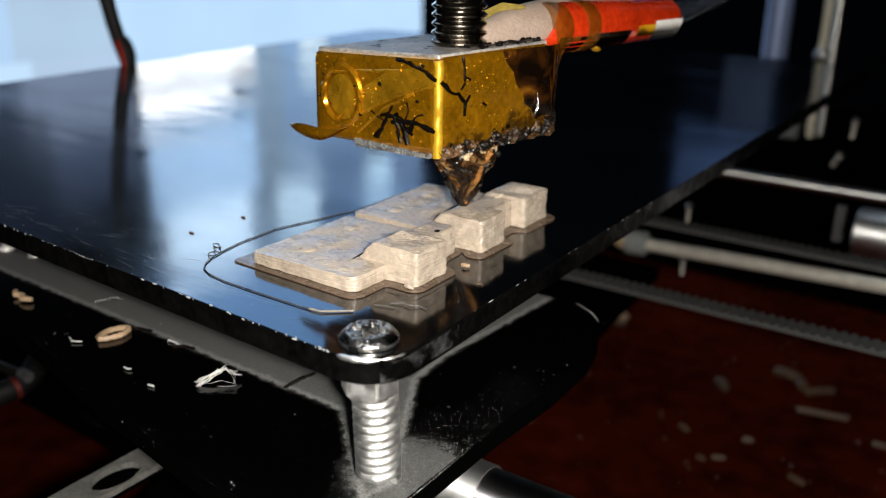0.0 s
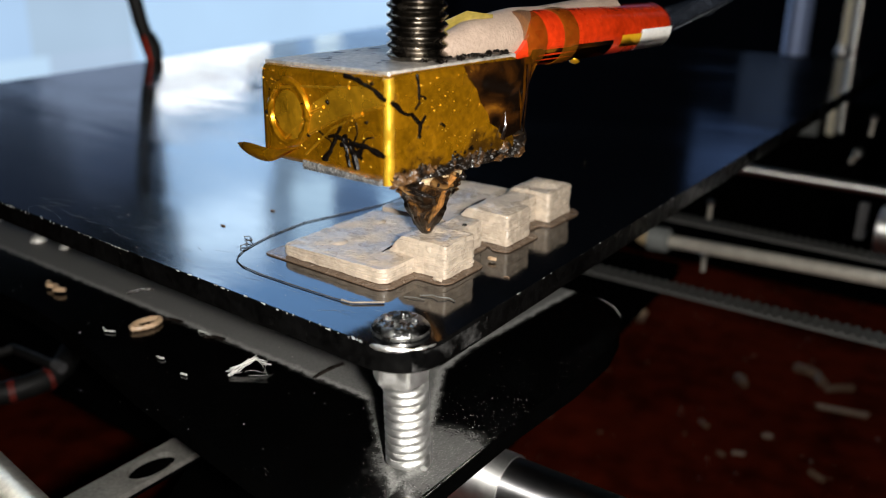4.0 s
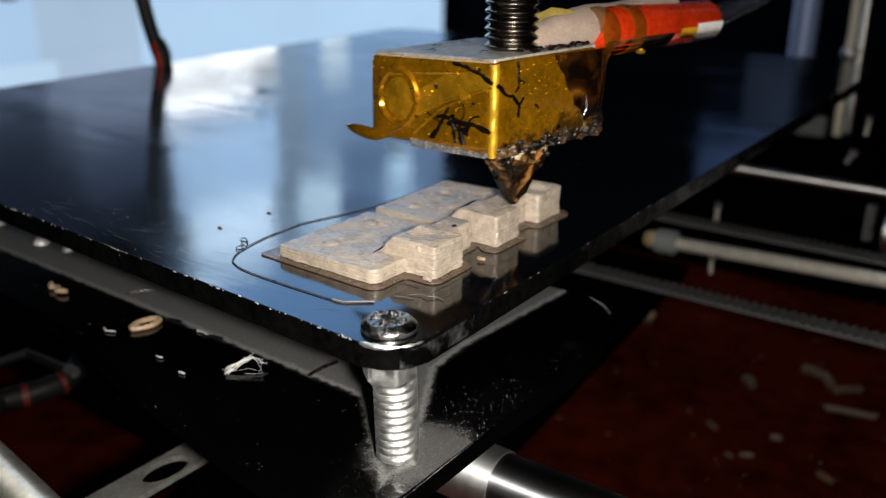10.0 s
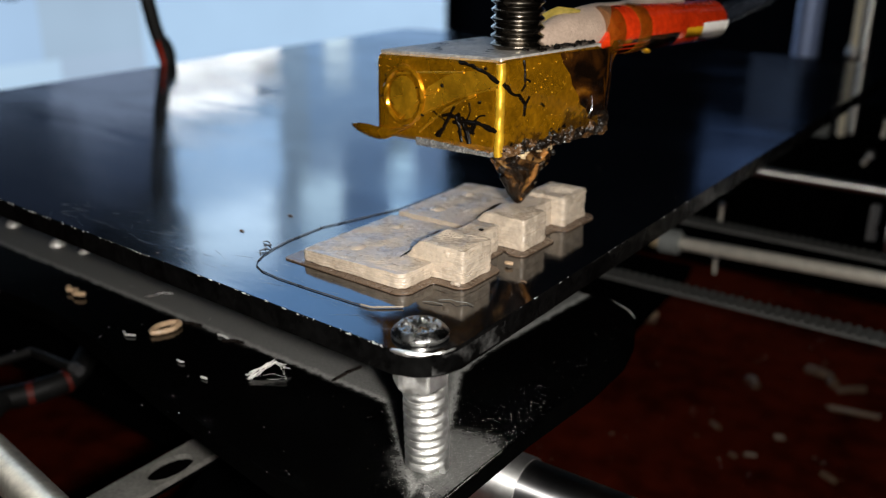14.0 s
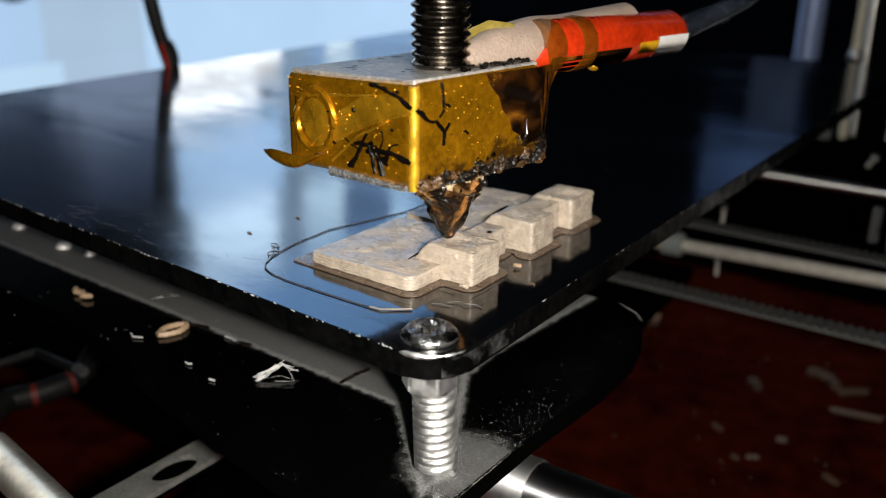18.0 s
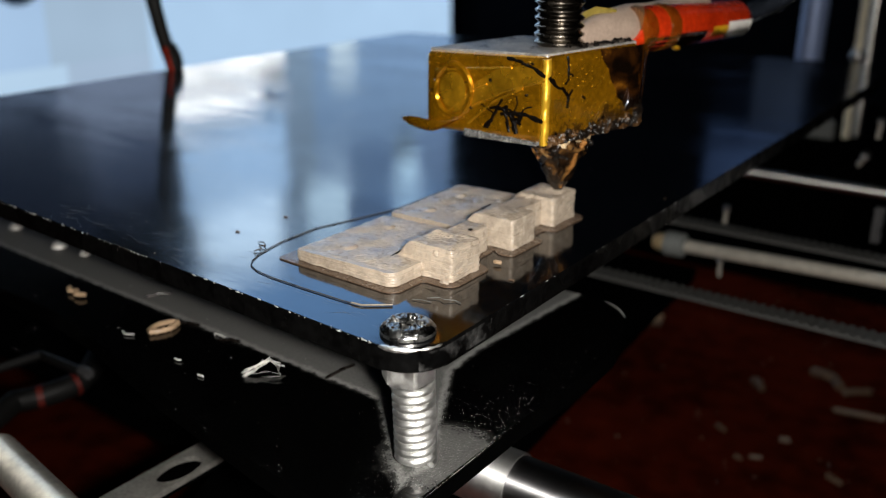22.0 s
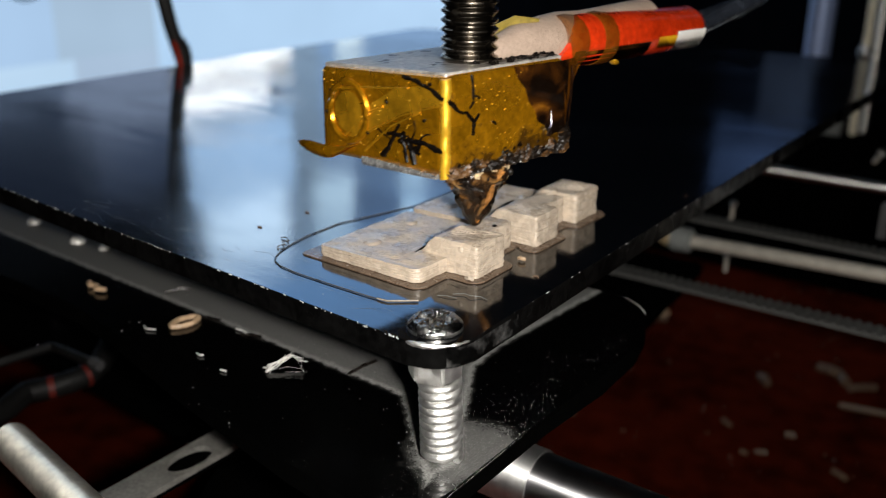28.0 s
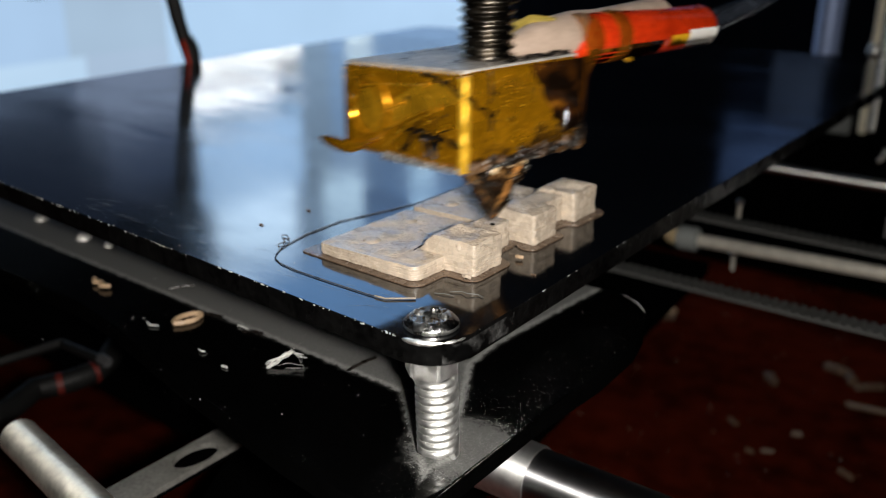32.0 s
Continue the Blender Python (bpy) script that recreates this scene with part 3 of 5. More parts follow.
def heated_bed():
    bed = thing("heated_bed", (0, 0, 0), "black glossy heated print bed on a sliding carriage", "print bed")
    ON_BED.append(bed)
    outline = [(x, y - 0.056 * x * (1 - y / 219) + 27 * max(0, y - 100) / 119 * (x + 172) / 172) for x, y in rounded(-172, -0.5, 0.6, 219, 5.5, 8)]
    part("plate", slab(outline, -3.0, 0, 0.35, 3), BED, bed, "glossy black plate with worn edges", smooth=True, rim=BED_EDGE)
    carriage = part("carriage", slab([(-7, -7.8), (-2.5, -6.8), (0.2, -4), (1.0, 0), (1.2, 20), (2.3, 35), (2.0, 46), (0.4, 53), (-1.8, 57.6), (-4.2, 60.2), (-8, 62), (-215, 62), (-215, 5.5), (-78, 5), (-66, 3.2), (-54.5, 0.6), (-42, -2.2), (-28, -4.8), (-18, -6.6)], -20, -17), DUSTY, bed, "black acrylic carriage plate under grey dust", smooth=True, rim=EDGE)
    # pale cord puts the highlight of the carriage's corner edge into colour
    part("rim_highlight", tube([(-7.6, 62.0, -16.95), (-4.2, 60.2, -16.95), (-2.4, 58.4, -16.95), (-1.8, 57.6, -16.95)], 0.06, 5, taper=[0.3, 1, 1.2, 0.5]), DUST, bed, "pale arc for the highlight on the carriage corner", smooth=True)
    # bright strip added for the glare on the worn corner edge
    bare = []
    for w in np.linspace(-92, -8, 15):
        x, y = -4.9 + 5.42 * math.cos(radians(w)), 5.0 + 5.42 * math.sin(radians(w))
        bare.append((x, y - 0.056 * x, -0.16))
    part("edge_glare", tube(bare, 0.26, 8, taper=[0.2, 0.9, 1.3, 1.2, 1.5, 1.2, 1.4, 1.1, 0.8, 0.3, 0.7, 0.9, 0.3, 0.6, 0.2]), SPRING, bed, "bright metal strip for the glare on the worn edge below the screw", smooth=True)
    # corner screw, nut and spring
    ax = Matrix.Translation((-4.3, 4.3, 0))
    part("screw", screw_head(3.15, 1.5, ax @ turn("Z", 20) @ Matrix.Translation((0, 0, 0.5))), HEAD, bed, "domed cross-head steel screw", smooth=True)
    part("washer", lathe([(1.6, 0.0), (3.05, 0.0), (3.2, 0.12), (3.2, 0.4), (3.05, 0.52), (1.6, 0.52)], 40, m=ax), STEEL, bed, "thin steel washer", smooth=True)
    part("screw_shank", lathe([(1.3, 0), (1.3, 13.9)], 20, m=along((-3.65, 4.77, -16.9), (-4.0, 4.5, -2.95))), STEEL, bed, "steel screw shank", smooth=True)
    bm = lathe([(3.25, -5.9), (3.25, -3.02)], 6, m=ax @ turn("Z", 22))
    bmesh.ops.bevel(bm, geom=bm.edges[:], offset=0.3, segments=2, affect="EDGES")
    part("nut", bm, SPRING, bed, "hexagonal steel nut", smooth=True)
    pts = []
    turns, n = 10.4, 24
    for i in range(int(turns * n) + 1):
        w = 2 * math.pi * i / n
        q = 0.85 - 0.3 * i / (turns * n)
        pts.append((-4.3 + 0.81 * q + 2.1 * math.cos(w), 4.3 + 0.58 * q + 2.1 * math.sin(w), -16.45 + 10.2 * i / (turns * n)))
    part("spring", tube(pts, 0.5, 10), SPRING, bed, "bright coiled steel spring", smooth=True)
    for x, y, r in ((-104.2, 23.2, 1.5), (-121.4, 24.7, 1.5), (-96.7, 23.8, 1.1)):
        part("bolt", screw_head(r, r * 0.9, Matrix.Translation((x, y, -17)), False, 20, 6), LIFTSTEEL, bed, "pale domed bolt head", smooth=True)
    # linear bearing under the carriage
    bearing = part("bearing", lathe([(4.3, 0), (4.5, 0), (4.65, 0.2), (4.65, 31.2), (4.6, 31.4), (4.3, 31.45)], 48), BEARING, bed, "steel linear bearing on the rod", smooth=True)
    m = along((-34, 27, -32.0), (-3, 27, -32.0))
    m.translation *= MM
    bearing.matrix_local = m

    def ledge(rnd):
        return (1.5 - abs(rnd.gauss(0, 6)), 4 + abs(rnd.gauss(0, 13)) if rnd.random() < 0.8 else rnd.uniform(0, 58), -17)

    def near_spring(rnd):
        w, q = rnd.uniform(0, 6.283), 3.2 + abs(rnd.gauss(0, 5))
        x, y = -4.3 + q * math.cos(w), 4.3 + q * math.sin(w)
        if x < -6.5 and y < 12:
            x, y = -8.6 - x + 3 * math.sin(9 * x), y + 4
        return (min(x, 1.4), max(y, -6.4), -17)

    def shelf(rnd):
        return (rnd.uniform(-150, 0), rnd.uniform(-7, 20), -17)

    def top(rnd):
        return (rnd.uniform(-70, 0), rnd.uniform(0.5, 80), 0)

    def edge(rnd):
        if rnd.random() < 0.55:
            return (rnd.uniform(-110, -6), rnd.gauss(0.25, 0.12), -0.05 - rnd.random() * 0.2)
        return (rnd.gauss(0.3, 0.12), rnd.uniform(6, 120), -0.05 - rnd.random() * 0.2)

    specks(800, 5, ledge, 0.06, DUST, bed, "dust")
    specks(1500, 6, near_spring, 0.04, DUST, bed, "dust")
    specks(300, 7, shelf, 0.08, FLUFF, bed, "dust")
    specks(120, 8, top, 0.08, CRUMB, bed, "grains")
    rnd = random.Random(9)
    bm = bmesh.new()
    for i in range(150):
        size = rnd.uniform(0.1, 0.22) + 0.8 * rnd.random() ** 6
        x = -6 - 120 * rnd.random() ** 1.3
        m = Matrix.Translation((x, -0.5 - 0.056 * x + 0.1 * rnd.random(), -0.06 - 0.12 * rnd.random())) @ turn("Z", rnd.uniform(-12, 8)) @ Matrix.Diagonal((size, 0.07 + 0.08 * rnd.random(), 0.1 + 0.12 * rnd.random(), 1))
        bmesh.ops.create_icosphere(bm, subdivisions=1, radius=0.7, matrix=m)
    y = 6.0
    while y < 170:
        d = rnd.uniform(0.4, 2.6)
        g = rnd.uniform(0.03, 0.075)
        tube([(0.54, y, -0.1), (0.55 + rnd.uniform(-0.03, 0.03), y + d / 2, -0.08), (0.54, y + d, -0.1)], g, 5, bm, [0.3, 1, 0.3])
        y += d + rnd.uniform(0, 1.6) ** 2
    scratch = bmesh.new()
    for i in range(64):
        x, y, w, d = rnd.uniform(-78, -8), 1.5 + 9 * rnd.random() ** 1.5, rnd.gauss(0.1, 0.35), rnd.uniform(0.4, 2.6)
        y -= 0.056 * x
        tube([(x, y, 0.004), (x + d * math.cos(w), y + d * math.sin(w), 0.012), (x + 2 * d * math.cos(w), y + 2 * d * math.sin(w) + 0.1, 0.004)], 0.012, 4, scratch, [0.2, 1, 0.2])
    tagged(part("scratches", scratch, GREY, bed, "fine pale scratches on the plate"), kind="stuff")

    band = bmesh.new()
    line = [(-4.9 + 5.53 * math.cos(radians(w)), 5.0 + 5.53 * math.sin(radians(w))) for w in range(-40, 1, 5)] + [(0.63, 5 + 1.5 * k) for k in range(1, 7)]
    rows = [[band.verts.new((x, y - 0.056 * x, z)) for z in (-0.5, -1.2, -2.0, -2.7)] for x, y in line]
    for p, q in zip(rows, rows[1:]):
        for k in range(3):
            band.faces.new((p[k], p[k + 1], q[k + 1], q[k]))
    part("scuffed_edge", band, SCUFF, bed, "grey scuffed patch on the plate edge", smooth=True)
    tagged(part("edge_wear", bm, DUST, bed, "pale chips along the worn bed edge"), kind="stuff")
    return bed


heated_bed()

# ---- prints ----
def resampled(outline, step):
    """The same outline with points at even steps along its sides."""
    out = []
    for i, p in enumerate(outline):
        q = outline[(i + 1) % len(outline)]
        n = max(1, round(math.dist(p, q) / step))
        out += [(p[0] + (q[0] - p[0]) * k / n, p[1] + (q[1] - p[1]) * k / n) for k in range(n)]
    return out


def layered(outline, z0, z1, layer=0.3, jit=0.03, seed=1, lean=None):
    """A printed wall of fine layers over an outline. lean: (x, slope), a side that ramps outward to the foot left of x."""
    rnd = random.Random(seed)
    bm = bmesh.new()
    outline = resampled(outline, 0.5)
    n = max(1, round((z1 - z0) / layer))
    h = (z1 - z0) / n
    cx = sum(p[0] for p in outline) / len(outline)
    cy = sum(p[1] for p in outline) / len(outline)
    rings = []
    for i in range(n):
        g = rnd.uniform(-jit, jit)
        ox, oy = rnd.uniform(-jit, jit) * 0.5, rnd.uniform(-jit, jit) * 0.5
        top = (0.20, 0.07, 0.02)[n - 1 - i] if n - 1 - i < 3 and n > 6 else 0.0
        for dz, inset in ((0.04, 0.045 + top * 0.5), (0.5, top * 0.8), (0.96, 0.045 + top)):
            ring = []
            for x, y in outline:
                d = Vector((x - cx, y - cy))
                g2 = 0.18 * noise.noise(Vector((x * 0.6, y * 0.6, i * 0.25 + seed))) + 0.05 * noise.noise(Vector((x * 2.2, y * 2.2, i * 1.1)))
                k = (d.length + g + g2 - inset * (0.25 + 1.5 * abs(noise.noise(Vector((x * 0.35, y * 0.35, i * 0.4 + seed)))))) / max(d.length, 1e-6)
                z = z0 + (i + dz) * h + 0.09 * noise.noise(Vector((x * 0.8, y * 0.8, seed)))
                px = cx + d.x * k + ox
                if lean and px < lean[0]:
                    px -= (z1 - z) * lean[1] * min(1, (lean[0] - px) / 1.5)
                ring.append(bm.verts.new((px, cy + d.y * k + oy, z)))
            rings.append(ring)
    m = len(outline)
    for a, b in zip(rings, rings[1:]):
        for k in range(m):
            bm.faces.new((a[k], a[(k + 1) % m], b[(k + 1) % m], b[k]))
    bm.faces.new(rings[0][::-1])
    bm.faces.new(rings[-1])
    return bm


def softened(points, r, seg=4):
    """The outline with its corners rounded off."""
    out = []
    for i, p in enumerate(points):
        p = Vector(p)
        a, b = Vector(points[i - 1]), Vector(points[(i + 1) % len(points)])
        u, v = p + (a - p).normalized() * min(r, (a - p).length * 0.45), p + (b - p).normalized() * min(r, (b - p).length * 0.45)
        for k in range(seg + 1):
            q = k / seg
            w = u.lerp(p, q).lerp(p.lerp(v, q), q)
            out.append((w.x, w.y))
    return out


def hinge(name, plate, knuckles, brim, seed, label):
    ob = thing(name, (0, 0, 0), label, "printed part", "printed hinge leaves")
    ON_BED.append(ob)
    part("brim", slab(softened(brim, 0.6), 0.02, 0.2, 0.05, 2), BRIM, ob, "thin brown first-layer brim", smooth=True)
    bm = layered(softened(plate, 0.5, 3), 0.24, 1.7, 0.24, 0.03, seed)
    for v in bm.verts:
        v.co.z += 0.45 * (v.co.x + 30) / 17 * (v.co.z - 0.24) / 1.46
    part("plate", bm, PLA, ob, "flat printed plate with fine layer lines", smooth=True)
    for i, k in enumerate(knuckles):
        part("knuckle", layered(rounded(*k, 0.45, 3), 0.24, 4.5, 0.24, 0.05, seed + i + 1, lean=(-13.4, 0.85)), PLA, ob, "raised printed block with layer lines", smooth=True)
    return ob


def barrel(ob, x0, y0, x1, y1, z, seed):
    part("barrel", layered(rounded(x0, y0, x1, y1, 0.4, 2), 0.24, z, 0.24, 0.05, seed, lean=(x0 + 1.8, 0.8)), PLA, ob, "printed barrel between the knuckles", smooth=True)
    combed(ob, x0, y0, x1, y1, z, seed)


def top_mounds(ob, places, z):
    for x, y, r in places:
        part("mound", screw_head(r * (1.0 + 0.15 * math.sin(x)), 0.42, Matrix.Translation((x, y, z - 0.05)), False, 16, 5), PLA, ob, "small printed bump", smooth=True)


def combed(ob, x0, y0, x1, y1, z, seed, angle=38, cell=0.18, rise=0.0, corner=0.4, wild=1.0):
    """The uneven top layer: fine raster ridges, gaps and lumps."""
    off = Vector((seed * 3.7, seed * 1.3, 0))
    c, sn = math.cos(radians(angle)), math.sin(radians(angle))
    nx, ny = max(4, round((x1 - x0) / cell)), max(4, round((y1 - y0) / cell))
    bm = bmesh.new()
    grid = []
    for j in range(ny + 1):
        row = []
        for i in range(nx + 1):
            x, y = x0 + (x1 - x0) * i / nx, y0 + (y1 - y0) * j / ny
            p = Vector((x, y, 0)) + off
            q = -sn * x + c * y + 0.3 * noise.noise(p * 0.4)
            ridge = math.sin(q * 2 * math.pi / 0.62) * max(0.0, 0.45 + 0.9 * noise.noise(p * 0.3))
            spatter = max(0.0, noise.noise(p * 1.7 + Vector((5, 1, 2))) - 0.28)
            h = 0.075 * ridge + 0.10 * noise.noise(p * 0.35) + 0.05 * noise.noise(p * 1.3) + 0.05 * noise.noise(p * 2.9) + 0.22 * spatter
            h *= wild
            edge = min(i, nx - i, j, ny - j)
            h = h * min(1, edge / 3) - (0.2 if edge == 0 else 0.04 if edge == 1 else 0)
            jx, jy = (0.04 * noise.noise(p * 2.2), 0.04 * noise.noise(p * 2.2 + Vector((9, 9, 9)))) if edge else (0, 0)
            qx, qy = max(x0 + corner - x, 0) - max(x - x1 + corner, 0), max(y0 + corner - y, 0) - max(y - y1 + corner, 0)
            far = math.hypot(qx, qy)
            if qx and qy and far > corner:
                x, y, h = x + qx * (1 - corner / far), y + qy * (1 - corner / far), -0.18
            row.append(bm.verts.new((x + jx, y + jy, z + 0.04 + h + rise * (x - x0) / (x1 - x0))))
        grid.append(row)
    for a, b in zip(grid, grid[1:]):
        for k in range(nx):
            bm.faces.new((a[k], a[k + 1], b[k + 1], b[k]))
    part("top_layer", bm, PLA, ob, "rough uneven top layer", smooth=True)


h1 = hinge("printed_hinge", [(-30, 13.2), (-29.3, 12.9), (-13.8, 12.5), (-13.0, 13.1), (-12.8, 31.2), (-29.6, 31.4)], [(-15.2, 18.3, -8.2, 24.7)],
           [(-32.6, 12.1), (-13.2, 11.3), (-11.9, 12.2), (-11.8, 17.1), (-8.2, 17.0), (-7.2, 18.0), (-7.2, 25.4), (-9.6, 26.6), (-10.6, 28.5), (-10.6, 31.8), (-31.8, 31.8)], 3, "tan printed hinge leaf on the print bed")
h2 = hinge("printed_hinge", [(-30, 33.2), (-12.6, 32.6), (-12.6, 50.8), (-13.2, 51.6), (-29.6, 51.8), (-30.1, 51.2)], [(-15.0, 32.9, -8.3, 39.0), (-15.2, 45.2, -8.9, 52.2)],
           [(-31.8, 32.1), (-10.6, 32.1), (-9.6, 31.0), (-7.3, 31.3), (-7.1, 39.4), (-9.4, 40.4), (-9.4, 43.6), (-7.7, 44.1), (-7.5, 52.4), (-9, 53.5), (-30.8, 53.3)], 9, "tan printed hinge leaf with two raised knuckles")
barrel(h1, -15.0, 24.2, -11.2, 31.3, 3.9, 31)
barrel(h2, -15.0, 38.6, -11.0, 45.6, 4.0, 32)
combed(h1, -29.8, 13.2, -13.1, 31.2, 1.7, 21, rise=0.45)
combed(h1, -15.0, 18.45, -8.35, 24.55, 4.5, 22, wild=1.7)
combed(h2, -29.8, 33.3, -12.8, 51.6, 1.7, 23, rise=0.45)
combed(h2, -14.8, 33.05, -8.45, 38.85, 4.5, 24, wild=1.7)
combed(h2, -15.0, 45.35, -9.05, 52.05, 4.5, 25, wild=1.7)
top_mounds(h1, ((-24.5, 17.5, 1.3), (-25.5, 27, 1.2), (-16.5, 14.5, 1.0)), 1.85)
top_mounds(h2, ((-25.5, 37, 1.3), (-26, 46, 1.1), (-19, 47, 1.0)), 1.85)
# black cords stand in for the shaded crease at the ramp's foot
for ob, pts in ((h1, [(-17.4, 17.6, 2.05), (-17.4, 19.6, 2.1), (-17.7, 21.6, 2.15), (-18.3, 23.4, 2.1), (-19.2, 26.0, 2.05)]),
                (h2, [(-17.6, 35.2, 2.1), (-18.2, 37.2, 2.15), (-18.7, 39.2, 2.1), (-19.0, 42.0, 2.1), (-19.3, 44.6, 2.05)])):
    part("crease_shade", tube(pts, 0.2, 6, taper=[0.5, 1.2, 0.8, 1.1, 0.4]), CHAR, ob, "thin black line for the shaded crease along the step", smooth=True)
part("dent", screw_head(0.5, 0.25, turn("X", 90, (-10.7, 18.3, 3.7)), False, 12, 3), PLA, h1, "small round blemish", smooth=True)
# raised black cap: the shade inside a small hole, put in as colour
part("dent", screw_head(0.42, 0.2, turn("X", 20, (-12.0, 27.9, 3.92)), False, 9, 3), SOOT, h1, "small black cap for the darkness of a pit")
for ob, pts in ((h1, [(-9.6, 17.9, 0.3), (-8.9, 17.6, 0.5), (-8.3, 17.8, 0.35)]), (h2, [(-13.6, 44.8, 4.1), (-12.6, 45.3, 4.5), (-11.8, 45.1, 4.2)])):
    part("curl", tube(pts, 0.24, 6), PLA, ob, "small loose curl of filament", smooth=True)


def skirt():
    ob = thing("skirt_line", (-20, 20, 0), "thin line of first-layer filament round the prints", "filament line")
    ON_BED.append(ob)
    pts = [(-10.1, 8.8), (-13, 6.5), (-15.5, 6.35), (-22, 6.4), (-28.1, 6.6), (-31.4, 7.1), (-33.4, 8.0), (-34.6, 9.4), (-35.5, 11.2), (-36.3, 14.4), (-36.8, 17.4), (-37.0, 24.5), (-35.2, 31), (-33.4, 38), (-33.2, 52), (-31, 56), (-20, 57)]
    part("strand", tube([(x + 20, y - 20, 0.12) for x, y in pts], 0.085, 6), SKIRT, ob, smooth=True)
    part("strand_end", tube([(x + 20, y - 20, 0.2) for x, y in ((-10.1, 8.8), (-11.6, 7.6), (-13, 6.5), (-14.5, 6.4))], 0.11, 6), TAIL, ob, "pale thicker strand end", smooth=True)
    return ob


skirt()

# ---- hot end ----
HU = Vector((0.9853, -0.170, 0))
HV = Vector((0.170, 0.9853, 0))
HF = Vector((-8.4, 38.0, 0))
TIP = Vector((-13.8, 52.3, 4.5))


def head_point(a, b, z):
    """A point of the block: a along the front face, b along the side, z up; the block leans."""
    p = HF - HU * a + HV * b
    return (p.x - TIP.x, p.y - TIP.y, z - 0.06 * a - TIP.z)


def head_box(a0, a1, b0, b1, z0, z1, bevel, seg=3):
    bm = bmesh.new()
    bot = [bm.verts.new(head_point(a, b, z0)) for a, b in ((a1, b0), (a0, b0), (a0, b1), (a1, b1))]
    up = [bm.verts.new(head_point(a, b, z1)) for a, b in ((a1, b0), (a0, b0), (a0, b1), (a1, b1))]
    bm.faces.new(bot[::-1])
    bm.faces.new(up)
    for i in range(4):
        bm.faces.new((bot[i], bot[(i + 1) % 4], up[(i + 1) % 4], up[i]))
    bmesh.ops.bevel(bm, geom=bm.edges[:], offset=bevel, segments=seg, affect="EDGES", profile=0.5)
    keep_flat(bm)
    return bm


def smear(bm, rnd, face, a, z, r, out=0.2):
    """A flat burnt patch with a torn outline."""
    n = 16
    ring = []
    for i in range(n):
        w = 2 * math.pi * i / n
        k = r * rnd.uniform(0.35, 1.25)
        ring.append(bm.verts.new(face(a + k * math.cos(w), z + 0.8 * k * math.sin(w), out)))
    c = bm.verts.new(face(a, z, out + 0.18 * r))
    for i in range(n):
        bm.faces.new((ring[i], ring[(i + 1) % n], c))


def strings(bm, rnd, face, a, z, length, heading, r, depth=0):
    """Branching burnt strings over a face of the block."""
    pts = []
    w = heading
    n = max(3, int(length / 0.5))
    for i in range(n):
        pts.append(face(a, z))
        a += 0.5 * math.cos(w)
        z += 0.5 * math.sin(w)
        w += rnd.uniform(-0.6, 0.6)
        if depth < 2 and rnd.random() < 0.3:
            strings(bm, rnd, face, a, z, length * 0.5, w + rnd.choice((-1.1, 1.1)), r * 0.8, depth + 1)
    tube(pts, r, 5, bm, [0.4 + 1.2 * math.sin(math.pi * (i + 0.5) / n) * rnd.uniform(0.6, 1.4) for i in range(n)])


def lumps(bm, rnd, places, r):
    for p in places:
        k = r * rnd.uniform(0.5, 1.4)
        m = Matrix.Translation(p) @ Euler((rnd.uniform(0, 6), rnd.uniform(0, 6), 0)).to_matrix().to_4x4() @ Matrix.Diagonal((k, k * rnd.uniform(0.5, 1.2), k * rnd.uniform(0.5, 1.0), 1))
        bmesh.ops.create_icosphere(bm, subdivisions=2, radius=1, matrix=m)


